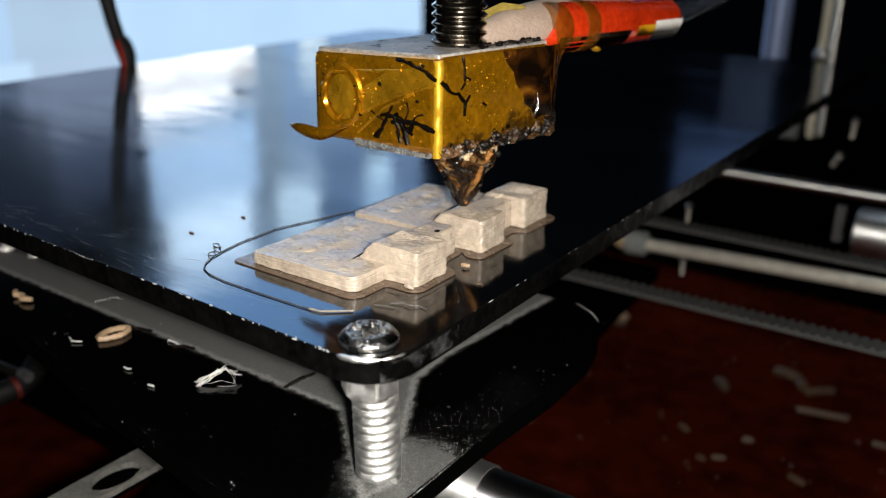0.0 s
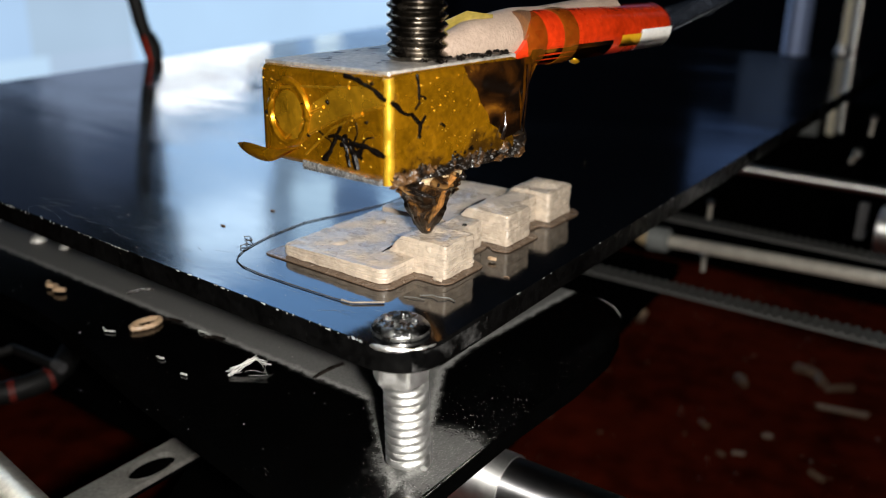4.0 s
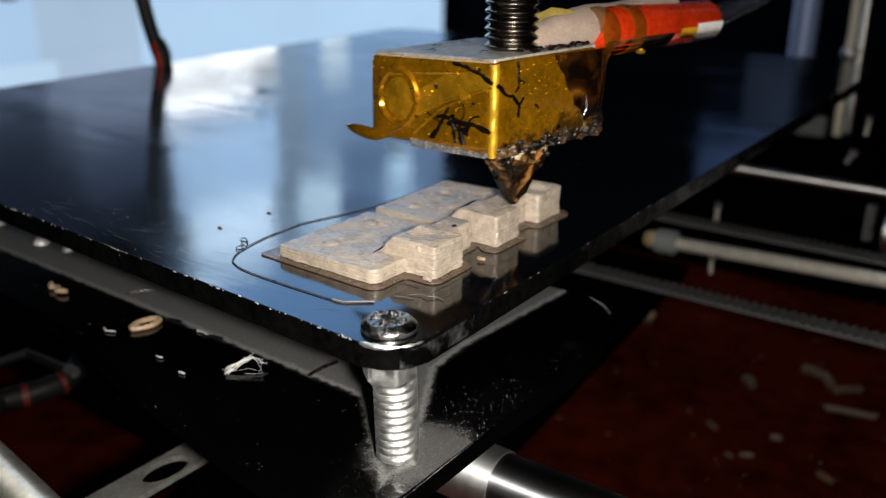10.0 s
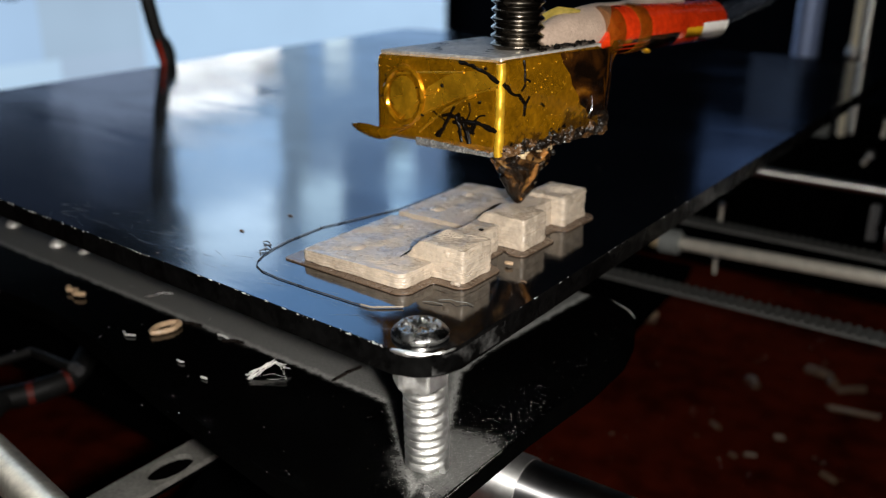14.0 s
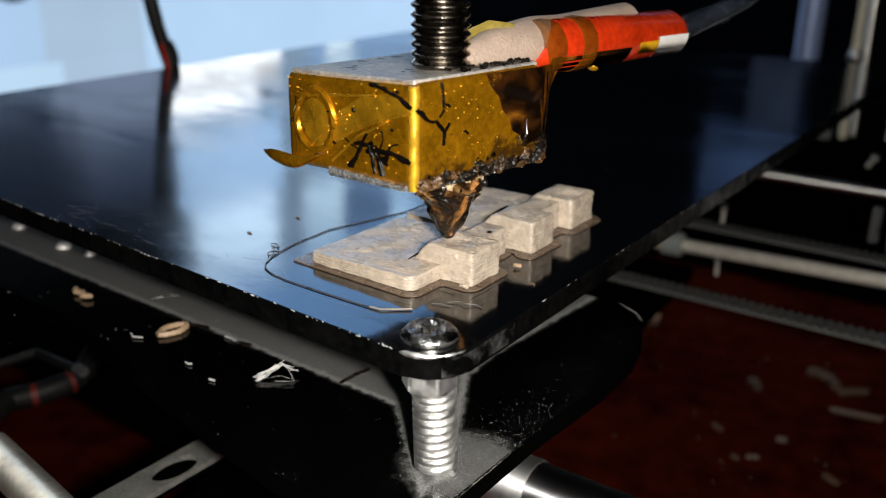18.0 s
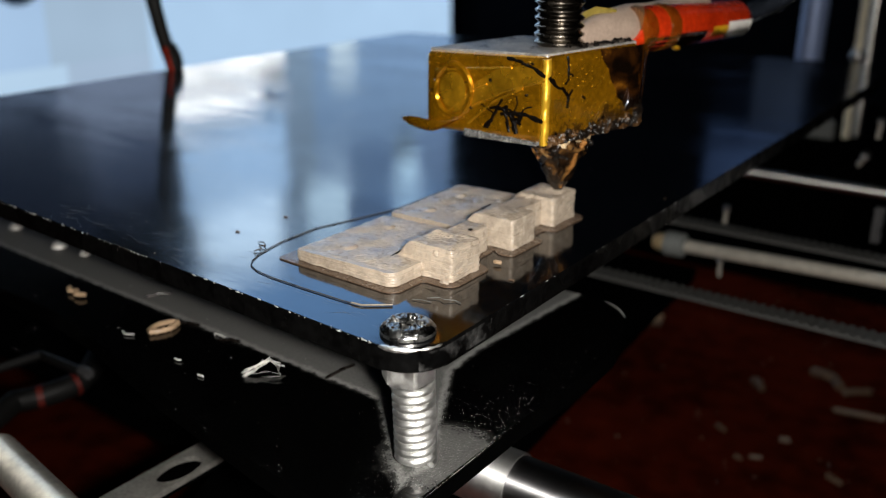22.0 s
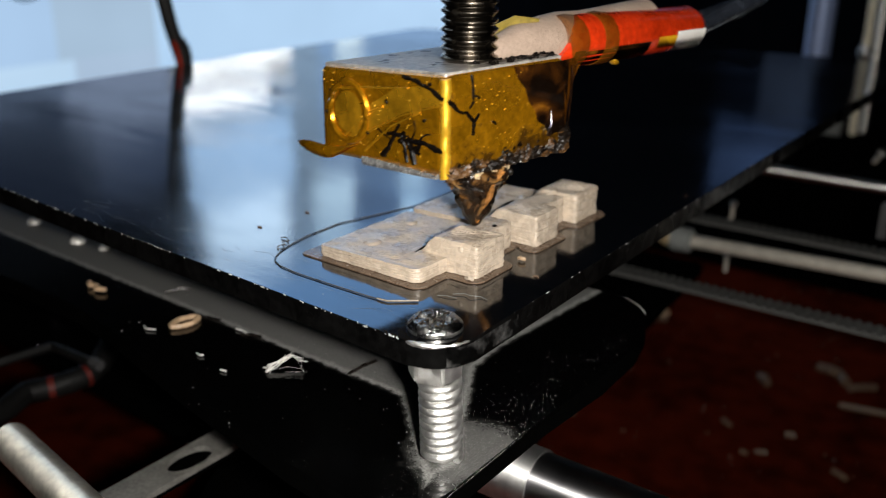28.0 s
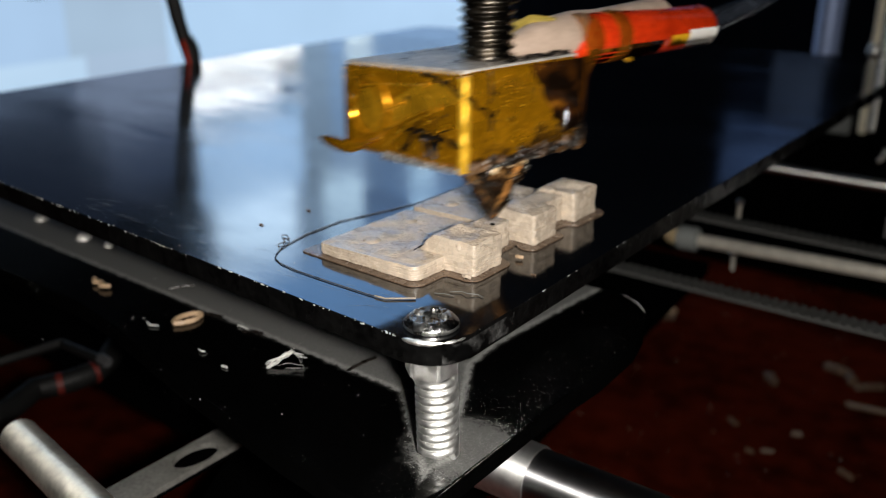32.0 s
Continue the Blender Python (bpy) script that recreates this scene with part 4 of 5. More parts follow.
def hot_end():
    rnd = random.Random(11)
    ob = thing("hot_end", TIP, "amber-taped printer hot end with a burnt brass nozzle", "hot end")
    ON_HEAD.append(ob)
    ZB, ZT = 15.0, 27.0
    part("heater_block", head_box(0.55, 22.5, 0.55, 20.7, ZB + 0.4, ZT - 0.1, 0.2), BLOCKTOP, ob, "dull aluminium block", smooth=True)
    tape = part("tape_wrap", head_box(-0.15, 23.1, -0.15, 21.3, ZB, ZT - 0.25, 1.35, 6), charred(TAPE.copy()), ob, "translucent amber polyimide tape", smooth=True)

    def front(a, z, out=0.22):
        return head_point(a, -out, z)

    def side(b, z, out=0.22):
        return head_point(-out, b, z)

    # brighter wrinkled strip down the front corner, standing in for its highlight
    fold = [(14.9 + 0.16 * i) for i in range(74)]
    fold = [z for z in fold if z < 26.4]
    part("corner_highlight", tube([head_point(0.42 + 0.04 * math.sin(1.7 * z), 0.42 + 0.04 * math.sin(2.3 * z), z) for z in fold], 0.6, 20,
                           taper=[1 + 0.035 * noise.noise(Vector((0, 0, z * 0.6))) + 0.02 * math.sin(3.1 * z) for z in fold]), TAPE_GLINT, tape, "brighter wrinkled strip for the highlight down the tape corner", smooth=True)
    # heater hole showing through the tape, tape creases and the loose flap
    ring = [front(17 + 3.6 * math.cos(w), 21.2 + 3.7 * math.sin(w), 0.1) for w in np.linspace(0, 2 * math.pi, 33)]
    part("hole_rim", tube(ring, 0.5, 8, taper=[1 + 0.25 * math.sin(2.3 * i) * math.sin(0.7 * i) for i in range(33)]), TAPE, tape, "round rim under the tape", smooth=True)
    for pts in (((17.5, 17.0), (12.5, 19.4), (7, 21.7), (0.2, 23.5)), ((14.0, 16.6), (9, 20.2), (4, 22.3)), ((20.5, 23.8), (14, 24.4), (6, 24.9)), ((19, 17.3), (13, 21.5), (10.5, 22.4))):
        part("tape_crease", tube([front(a, z, 0.16) for a, z in pts], 0.17, 6), TAPE_TOP, tape, smooth=True)
    bm = bmesh.new()
    disc = []
    for i in range(6):
        disc.append([bm.verts.new(front(17 + 0.52 * i * math.cos(w), 21.2 + 0.52 * i * math.sin(w), 0.34 - 0.012 * i + 0.1 * noise.noise(Vector((0.9 * i * math.cos(w), 0.9 * i * math.sin(w), 4))))) for w in np.linspace(0, 2 * math.pi, 25)[:24]] if i else [bm.verts.new(front(17, 21.2, 0.36))])
    for p, q in zip(disc, disc[1:]):
        for k in range(24):
            bm.faces.new(list(dict.fromkeys((p[k % len(p)], p[(k + 1) % 24 % len(p)], q[(k + 1) % 24], q[k]))))
    part("heater_end", bm, TAPE_TOP, tape, "round heater end under the tape", smooth=True)
    # tiny beads in a brighter colour give the tape its glints
    bm = bmesh.new()
    for face, n, w, h in ((front, 90, (2, 22), (16.5, 26)), (side, 50, (2, 14), (17, 26))):
        for _ in range(n):
            p, k = face(rnd.uniform(*w), rnd.uniform(*h), 0.16), rnd.uniform(0.03, 0.11)
            bmesh.ops.create_icosphere(bm, subdivisions=1, radius=k, matrix=Matrix.Translation(p))
    tagged(part("glint_beads", bm, TAPE_GLINT, tape, "tiny bright beads for the glints on the tape", smooth=True), kind="stuff")
    bm = bmesh.new()
    rows = []
    for i in range(15):
        q = i / 14
        a = 27.8 - 13.5 * q
        w = 0.12 + 1.9 * math.sin(math.pi * min(1, q * 1.05)) ** 0.8 * (1 - 0.35 * q)
        out = 0.25 + 1.1 * math.sin(math.pi * q) + 0.25 * math.sin(9 * q)
        zt = 16.3 + 0.75 * q + 0.25 * math.sin(8 * q)
        rows.append([bm.verts.new(head_point(a + 0.5 * k / 4, -out * (0.35 + 0.65 * math.sin(0.4 + 2.2 * k / 4)), zt - w * k / 4)) for k in range(5)])
    for p, q in zip(rows, rows[1:]):
        for k in range(4):
            bm.faces.new((p[k], p[k + 1], q[k + 1], q[k]))
    bmesh.ops.solidify(bm, geom=bm.faces[:], thickness=0.1)
    part("tape_flap", bm, TAPE, tape, "loose curled end of the tape", smooth=True)
    bm = bmesh.new()
    f = bm.faces.new([bm.verts.new(front(a, z, 0.17)) for a, z in ((18.2, 16.7), (13, 19.2), (7, 21.6), (0.6, 23.4), (0.6, 24.9), (4, 25.3), (8.5, 24.6), (12.5, 22.6), (16, 19.3))])
    bmesh.ops.solidify(bm, geom=[f], thickness=0.06)
    part("tape_strip", bm, TAPE_TOP, tape, "second lighter strip of tape")
    part("drip", tube([head_point(-0.35, 21.9, 25.6), head_point(-0.5, 21.7, 22), head_point(-0.45, 21.3, 17.6)], 0.1, 6), SCORCH, ob, "thin glossy drip", smooth=True)
    # bare metal lip below the tape
    bm = bmesh.new()
    lip = []
    for i in range(13):
        q = i / 12
        a = 14.6 - 13.2 * q
        h = 0.85 - 0.6 * q + 0.18 * noise.noise(Vector((a * 1.3, 0, 0)))
        lip.append([bm.verts.new(head_point(a, b, z)) for b, z in ((-0.24, ZB + h), (-0.34, ZB + 0.1), (-0.1, ZB - 0.3), (1.5, ZB - 0.3), (1.5, ZB + h))])
    for p, q in zip(lip, lip[1:]):
        for k in range(5):
            bm.faces.new((p[k], p[(k + 1) % 5], q[(k + 1) % 5], q[k]))
    bm.faces.new(lip[0])
    bm.faces.new(lip[-1][::-1])
    part("bare_lip", bm, LIP, ob, "bare scraped metal edge")
    # burnt plastic
    bm = bmesh.new()
    def streak(face, pts, r):
        fine = []
        for p, q in zip(pts, pts[1:]):
            n = max(2, int(math.dist(p, q) / 0.35))
            fine += [(p[0] + (q[0] - p[0]) * k / n, p[1] + (q[1] - p[1]) * k / n) for k in range(n)]
        fine.append(pts[-1])
        tube([face(u + 0.16 * noise.noise(Vector((u * 1.4, v * 1.4, 1))), v + 0.16 * noise.noise(Vector((u * 1.4, v * 1.4, 8))), 0.17) for u, v in fine], r, 6, bm, [0.8 + 1.6 * abs(noise.noise(Vector((u * 0.45, v * 0.45, 5)))) for u, v in fine])

    # the long strings and the branching burnt knot
    for pts, r in (([(6.8, 26.2), (4.2, 25.7), (2, 25.0), (0.2, 24.0)], 0.2), ([(8.3, 19.6), (9.0, 18.2), (10.4, 16.4)], 0.28), ([(9.6, 19.2), (8.0, 19.4), (6.4, 18.6), (4.0, 18.9), (1.6, 18.4), (0.3, 18.0)], 0.25),
                   ([(7.2, 19.2), (6.6, 17.8), (6.2, 16.2)], 0.25), ([(6.0, 18.6), (5.2, 17.2), (4.8, 16.1)], 0.24), ([(8.2, 19.6), (7.6, 20.6)], 0.16), ([(4.4, 18.8), (3.4, 19.6), (2.2, 19.9)], 0.13), ([(5.4, 18.7), (4.8, 20.2), (5.0, 21.2)], 0.11),
                   ([(21.0, 20.6), (19.6, 20.2), (18.6, 19.5)], 0.1), ([(15.2, 22.2), (13.8, 22.6)], 0.1), ([(8.8, 18.4), (11.6, 19.6)], 0.1)):
        streak(front, pts, r)
    for pts, r in (([(0.3, 23.9), (1.6, 22.7), (3.2, 22.1), (4.4, 20.9), (5.3, 21.8)], 0.2), ([(4.4, 20.9), (4.2, 19.4)], 0.24), ([(3.9, 26.4), (4.1, 24.8), (4.3, 23.2), (3.6, 22.6)], 0.17), ([(4.2, 24.2), (5.2, 23.6)], 0.12), ([(7.5, 20.6), (8.2, 20.2)], 0.16)):
        streak(side, pts, r)
    for _ in range(30):
        smear(bm, rnd, side, rnd.uniform(0.8, 17), 15.1 + abs(rnd.gauss(0, 0.7)), rnd.uniform(0.2, 0.6), 0.17)
    for _ in range(18):
        smear(bm, rnd, front, rnd.uniform(4, 8.5), rnd.gauss(18.6, 0.6), rnd.uniform(0.4, 0.9), 0.17)
    rim = bmesh.new()
    rows = []
    for i in range(170):
        b = 0.1 + 20.6 * i / 169
        high = 1.7 + 1.5 * noise.noise(Vector((b * 0.55, 3, 1))) + 0.8 * noise.noise(Vector((b * 1.7, 5, 2))) + 0.05 * b
        row = []
        for k in range(20):
            q = k / 19
            z = 14.55 + 0.25 * noise.noise(Vector((b * 1.3, 0, 9))) + max(0.5, high) * q
            p = Vector((b, z, 0))
            out = 0.3 * math.sin(math.pi * min(1, q + 0.15)) + 0.55 * noise.noise(p * 0.9) + 0.35 * noise.noise(p * 2.1) + 0.2 * noise.noise(p * 4.7)
            row.append(rim.verts.new(side(b, z, max(out, -0.25) if 0 < k < 18 else (-0.6 if k == 0 else -0.3))))
        rows.append(row)
    for p, q in zip(rows, rows[1:]):
        for k in range(19):
            rim.faces.new((p[k], p[k + 1], q[k + 1], q[k]))
    part("melted_rim", rim, CRUST, ob, "dark melted plastic crust along the block edge", smooth=True)
    # bright flecks added for the small reflections along the crust
    beads = bmesh.new()
    lumps(beads, rnd, [side(rnd.uniform(0.2, 18), 14.85 + 2.2 * rnd.random() ** 2, 0.25) for _ in range(16)], 0.16)
    tagged(part("sparkle_flecks", beads, LIP, ob, "bright metal flecks for the sparkle on the crust", smooth=True), kind="stuff")
    lumps(bm, rnd, [front(a, z, 0.15) for a, z in ((12.6, 21.6), (16.4, 20.2), (13.4, 18.9), (21.6, 20.8), (20.6, 23.6), (9.8, 23.0), (3.2, 21.4), (2.4, 25.6))], 0.24)
    part("burnt_crust", bm, SOOT, ob, "black burnt stringy plastic", smooth=True)
    bm = bmesh.new()
    patch = [(11.0, 26.5), (11.6, 25.2), (13.2, 23.6), (13.8, 22.1), (15.2, 20.6), (15.6, 19.4), (17.0, 18.6), (18.0, 17.2), (19.6, 17.4), (21.2, 15.6), (21.3, 26.3)]
    vs = [bm.verts.new(side(b, z, 0.19)) for b, z in patch]
    f = bm.faces.new(vs)
    bmesh.ops.solidify(bm, geom=[f], thickness=0.1)
    part("scorched_tape", bm, SCORCH, tape, "dark scorched tape patch", smooth=True)
    bm = bmesh.new()
    bmesh.ops.create_icosphere(bm, subdivisions=4, radius=1, matrix=Matrix.Translation(head_point(0.3, 21.2, 16.4)) @ Matrix.Diagonal((0.9, 1.5, 1.7, 1)))
    for v in bm.verts:
        v.co += v.normal * (0.6 * noise.noise(v.co * 0.9) + 0.35 * noise.noise(v.co * 2.4))
    part("melted_blob", bm, CRUST, ob, "glossy dark melted blob", smooth=True)
    part("drip", tube([head_point(-0.2, 18.2, 20.4), head_point(-0.5, 18.0, 18.6), head_point(-0.4, 17.6, 17.2)], 0.22, 8, taper=[0.5, 1.0, 1.4]), SCORCH, ob, "glossy dark drip", smooth=True)
    # top crust
    bm = bmesh.new()
    def top(a, b, out=0.0):
        return head_point(a, b, 27.0 + out * 0.6)

    for c in ((18, 9), (14.5, 5), (19.5, 13), (6, 3), (12, 12), (3, 17)):
        for _ in range(4):
            smear(bm, rnd, top, c[0] + rnd.gauss(0, 1.2), c[1] + rnd.gauss(0, 1.0), rnd.uniform(0.3, 0.9), 0.12)
    for _ in range(34):
        smear(bm, rnd, top, rnd.uniform(0.5, 5), rnd.uniform(6, 20), rnd.uniform(0.3, 0.9), 0.15)
    lumps(bm, rnd, [head_point(rnd.uniform(0.5, 5), rnd.uniform(8, 20), 27.05) for _ in range(60)], 0.3)
    part("crust", bm, SOOT, ob, "black crumbs on the block", smooth=True)
    # nozzle
    prof = [(0.0, 0.0), (0.5, 0.0)] + [(0.55 + 0.525 * z + 0.25 * math.sin(0.9 * z), z) for z in np.arange(0.2, 7.0, 0.2)] + [(4.25, z) for z in np.arange(7.1, 10.8, 0.25)]
    bm = lathe(prof, 110)
    for v in bm.verts:
        if v.co.z > 0.15:
            w = math.atan2(v.co.y, v.co.x)
            q = Vector((2.2 * math.cos(w + 0.12 * v.co.z), 2.2 * math.sin(w + 0.12 * v.co.z), 0.33 * v.co.z))
            k = 1 + (0.13 * noise.noise(v.co * 0.7) + 0.12 * noise.noise(q * 1.6) + 0.07 * noise.noise(q * 3.7) + 0.04 * noise.noise(v.co * 3.1)) * min(1, v.co.z / 1.5)
            v.co.x *= k
            v.co.y *= k
    nozzle = part("nozzle", bm, NOZZLE, ob, "brass nozzle coated in burnt plastic", smooth=True)
    bm = bmesh.new()
    for i in range(14):
        w, z = rnd.uniform(0, 6.3), rnd.uniform(2.5, 10)
        pts = []
        for k in range(7):
            r = max(0.5, 0.35 + 0.55 * min(z, 7.2)) * rnd.uniform(1.0, 1.12)
            pts.append((r * math.cos(w), r * math.sin(w), z))
            w += rnd.uniform(-0.25, 0.3)
            z = max(0.4, z - rnd.uniform(-0.2, 0.75))
        part("strand", tube(pts, rnd.uniform(0.1, 0.24), 6), (CHAR, GLAZE, CHAR, AMBERSTRAND)[i % 4], nozzle, smooth=True)
    lumps(bm, rnd, [(4.3 * math.cos(w), 4.3 * math.sin(w), rnd.uniform(6.8, 10.2)) for w in np.linspace(2.6, 4.4, 16)], 0.6)
    lumps(bm, rnd, [(4.6 * math.cos(w), 4.6 * math.sin(w), rnd.uniform(7.4, 10.4)) for w in np.linspace(4.4, 6.9, 9)], 0.35)
    part("nozzle_char", bm, CHAR, nozzle, "black burnt strands round the nozzle", smooth=True)
    bm = lathe([(3.0, 7.0), (4.1, 7.2), (4.6, 8.0), (4.65, 10.0), (4.3, 10.6), (3.2, 10.7)], 6, m=turn("Z", 14))
    bmesh.ops.bevel(bm, geom=bm.edges[:], offset=0.25, segments=2, affect="EDGES")
    part("nozzle_collar", bm, COLLARBRASS, nozzle, "scraped bright brass hexagon of the nozzle", smooth=True)
    part("strand_ridge", tube([(4.5, -0.6, 8.4), (3.6, -1.2, 6.6), (2.7, -0.8, 4.6), (1.5, -0.9, 2.6), (0.6, -0.4, 0.7)], 0.34, 8, taper=[1.2, 0.8, 1.3, 0.7, 0.9]), AMBERSTRAND, nozzle, "thick tan-orange melted strand down the nozzle", smooth=True)
    # threaded throat
    c = Vector(head_point(6.6, 10.4, 27.4))
    prof = [(0, -1)]
    z = -0.5
    while z < 34:
        prof += [(3.0, z), (3.5, z + 0.42), (3.5, z + 0.6), (3.0, z + 1.0)]
        z += 1.1
    prof.append((0, z))
    part("throat", lathe(prof, 32, m=Matrix.Translation(c)), THREAD, ob, "threaded steel throat", smooth=True)
    part("throat_nut", lathe([(3.4, 9.1), (4.2, 9.1), (4.5, 9.4), (4.5, 34), (3.4, 34)], 32, m=Matrix.Translation(c)), WOOD, ob, "pale tan collar on the throat", smooth=True)
    # heater cartridge, sleeve and wires
    a, b = head_point(5.6, 11.5, 27.6), head_point(6.2, 46, 29.2)
    d = (Vector(b) - Vector(a)).length
    bm = lathe([(0.4, 0), (1.6, 2.0), (2.7, 6), (3.3, 12), (3.4, 15), (3.0, 20), (3.0, d)], 20, m=along(a, b))
    part("sleeve", bm, SLEEVE, ob, "beige glass-fibre sleeve", smooth=True)
    a, b = head_point(4.6, 24, 27.9), head_point(4.4, 56.4, 27.5)
    d = (Vector(b) - Vector(a)).length
    bm = lathe([(2.6, 0), (3.3, 1.2), (3.4, 3), (3.4, 8), (3.2, d - 2), (2.7, d - 0.5), (1.8, d)], 24, m=along(a, b))
    axis = (Vector(b) - Vector(a)).normalized()
    for v in bm.verts:
        rel = v.co - Vector(a)
        reach = rel.dot(axis)
        if reach < 4:
            v.co += axis * 0.8 * (rel - axis * reach).z * (1 - reach / 5)
    red = part("heater_sleeve", bm, RED, ob, "glossy red cartridge insulation", smooth=True)
    for q0, r in ((6.5, 3.5), (0.2, 3.45)):
        p = Vector(a).lerp(Vector(b), q0 / d)
        part("tape_band", lathe([(r - 0.3, 0), (r, 0.2), (r + 0.12, 1.4), (r, 3.0), (r - 0.3, 3.3)], 24, m=along(p, b)), TAPE_CLEAR, red, "amber tape band", smooth=True)

    # loose amber tape between the block and the cartridge, and a tape end on the sleeve
    bm = bmesh.new()
    rows = []
    for i in range(9):
        q = i / 8
        rows.append([bm.verts.new(head_point(-0.35 + 3.0 * q + 0.2 * math.sin(5 * q + k), 20.6 + 6.5 * q, 26.4 - (7.5 * (1 - q) ** 1.2 + 1.0) * k / 5 - 0.5 * q)) for k in range(6)])
    for p, q in zip(rows, rows[1:]):
        for k in range(5):
            bm.faces.new((p[k], p[k + 1], q[k + 1], q[k]))
    bmesh.ops.solidify(bm, geom=bm.faces[:], thickness=0.07)
    part("tape_sheet", bm, TAPE_CLEAR, ob, "loose translucent brown tape behind the block", smooth=True)
    part("tape_end", tube([head_point(8.6, 15.6, 28.4), head_point(8.0, 16.6, 30.2), head_point(6.4, 18.4, 31.2), head_point(4.4, 20.6, 31.0)], 0.5, 6, taper=[0.5, 1.2, 1.2, 0.5]), OLIVE, ob, "olive-amber tape end on the sleeve", smooth=True)

    p = Vector(a).lerp(Vector(b), 12 / d) + Vector((1.2, -0.8, -3.2))
    part("amber_drop", screw_head(0.8, 0.5, Matrix.Translation(p) @ turn("X", 150), False, 14, 5), TAPE_TOP, red, "shiny amber drop under the sleeve", smooth=True)
    frame_m = along(a, b)

    def patch_on(q0, q1, facing, half, r, name, mat, label):
        bm = bmesh.new()
        n = frame_m.to_3x3().inverted() @ Vector(facing)
        mid = math.atan2(n.y, n.x)
        g = [[bm.verts.new(frame_m @ Vector((r * math.cos(mid + w), r * math.sin(mid + w), q))) for w in np.linspace(-half, half, 9)] for q in np.linspace(q0, q1, 4)]
        for p, q in zip(g, g[1:]):
            for k in range(8):
                bm.faces.new((p[k], p[k + 1], q[k + 1], q[k]))
        bmesh.ops.solidify(bm, geom=bm.faces[:], thickness=0.12)
        part(name, bm, mat, red, label, smooth=True)

    patch_on(19.2, 23.8, (0.66, -0.42, -0.28), 0.27, 3.36, "yellow_mark", YELLOW, "yellow mark")
    patch_on(23.8, 31.2, (0.64, -0.41, -0.36), 0.52, 3.34, "white_cuff", WHITE, "white sleeve end")
    patch_on(0.5, 17.4, (0.45, -0.3, -0.84), 0.8, 3.4, "scorched_underside", SCORCH, "scorched dark underside")
    for k in range(3):
        p0 = head_point(5.4 - k * 1.1, 57, 27.6 + 0.5 * (k % 2))
        p1 = head_point(4.5 - k * 1.6, 70, 29 + k)
        p2 = head_point(2 - 2 * k, 84, 35 + 2 * k)
        p3 = head_point(-1 - 2 * k, 92, 60)
        part("wire", tube([p0, p1, p2, p3], 1.5, 12), WIRE, ob, "black lead wire", smooth=True)
    return ob


hot_end()

# ---- rods, belt and frame ----
def bar(name, a, b, r, mat, label, category):
    d = (Vector(b) - Vector(a)).length
    ob = part(name, lathe([(r - 0.4, 0), (r, 0.4), (r, d - 0.4), (r - 0.4, d)], 24), mat, smooth=True)
    m = along(a, b)
    m.translation *= MM
    ob.matrix_world = m
    return tagged(ob, label, category)


# black slabs added to cover parts of the red table
tagged(part("black_slab", box(-250, 300, -99.9, 300, 690, -94, 0.5), EDGE), "added black slab on the table behind the bed", "frame board")
tagged(part("black_slab", slab([(-300, 40), (-94, 33.5), (-77, 33.5), (-68, 16), (-30, 16), (-30, 52), (-40, 190), (-300, 190)], -62, -58, 0.3), EDGE), "added black slab below the carriage", "frame board")
bar("guide_rod", (-250, 27, -32.0), (250, 27, -32.0), 4.35, DARKROD, "dark polished steel guide rod under the bed", "rod")
bar("guide_rod", (-250, 200, -28.2), (250, 200, -28.2), 1.5, GUIDE, "polished steel guide rod under the bed", "rod")
bar("frame_rod", (-73.3, -11.4, -32.2), (60, -32.0, -32.2), 2.9, ROD, "bright steel frame rod", "rod")


def belt(y, z, x0, x1, label):
    """A toothed belt, teeth up."""
    ob = thing("drive_belt", (x0, y, z), label, "belt", "drive belts")
    part("band", box(0, -2.5, -0.7, x1 - x0, 2.5, 0), RUBBER, ob)
    first = part("tooth", box(-0.5, -2.5, 0, 0.5, 2.5, 0.5, 0.12), RUBBER, ob)
    first.location.x = 0.9 * MM
    for i in range(1, int((x1 - x0 - 2) / 2.0)):
        tooth = new("tooth", first.data)
        tooth.parent = ob
        tooth.location.x = (0.9 + 2.0 * i) * MM
    return ob


belt(115, -34.6, -200, 120, "grey toothed drive belt below the bed")
belt(153, -31.2, -200, 120, "grey toothed drive belt beside the rod")


def stop_bar():
    ob = thing("stop_bar", (-30, 150, -37.0), "pale smooth bar with a capped end", "rod")
    part("bar", lathe([(1.5, 0), (1.7, 0.3), (1.7, 140)], 20, m=along((0, 0, 0), (1, 0, 0.036))), ROD2, ob, smooth=True)
    part("collar", lathe([(2.2, -5), (3.2, -4.6), (3.2, 0), (2.6, 0.6), (1.7, 0.8)], 20, m=along((0, 0, 0), (1, 0, 0.036))), COLLAR, ob, "grey plastic collar", smooth=True)
    part("cap", lathe([(0, -8.4), (1.6, -8.0), (2.2, -6.8), (2.2, -5)], 16, m=along((0, 0, 0), (1, 0, 0.036))), TAN, ob, "brass end cap", smooth=True)
    return ob


stop_bar()


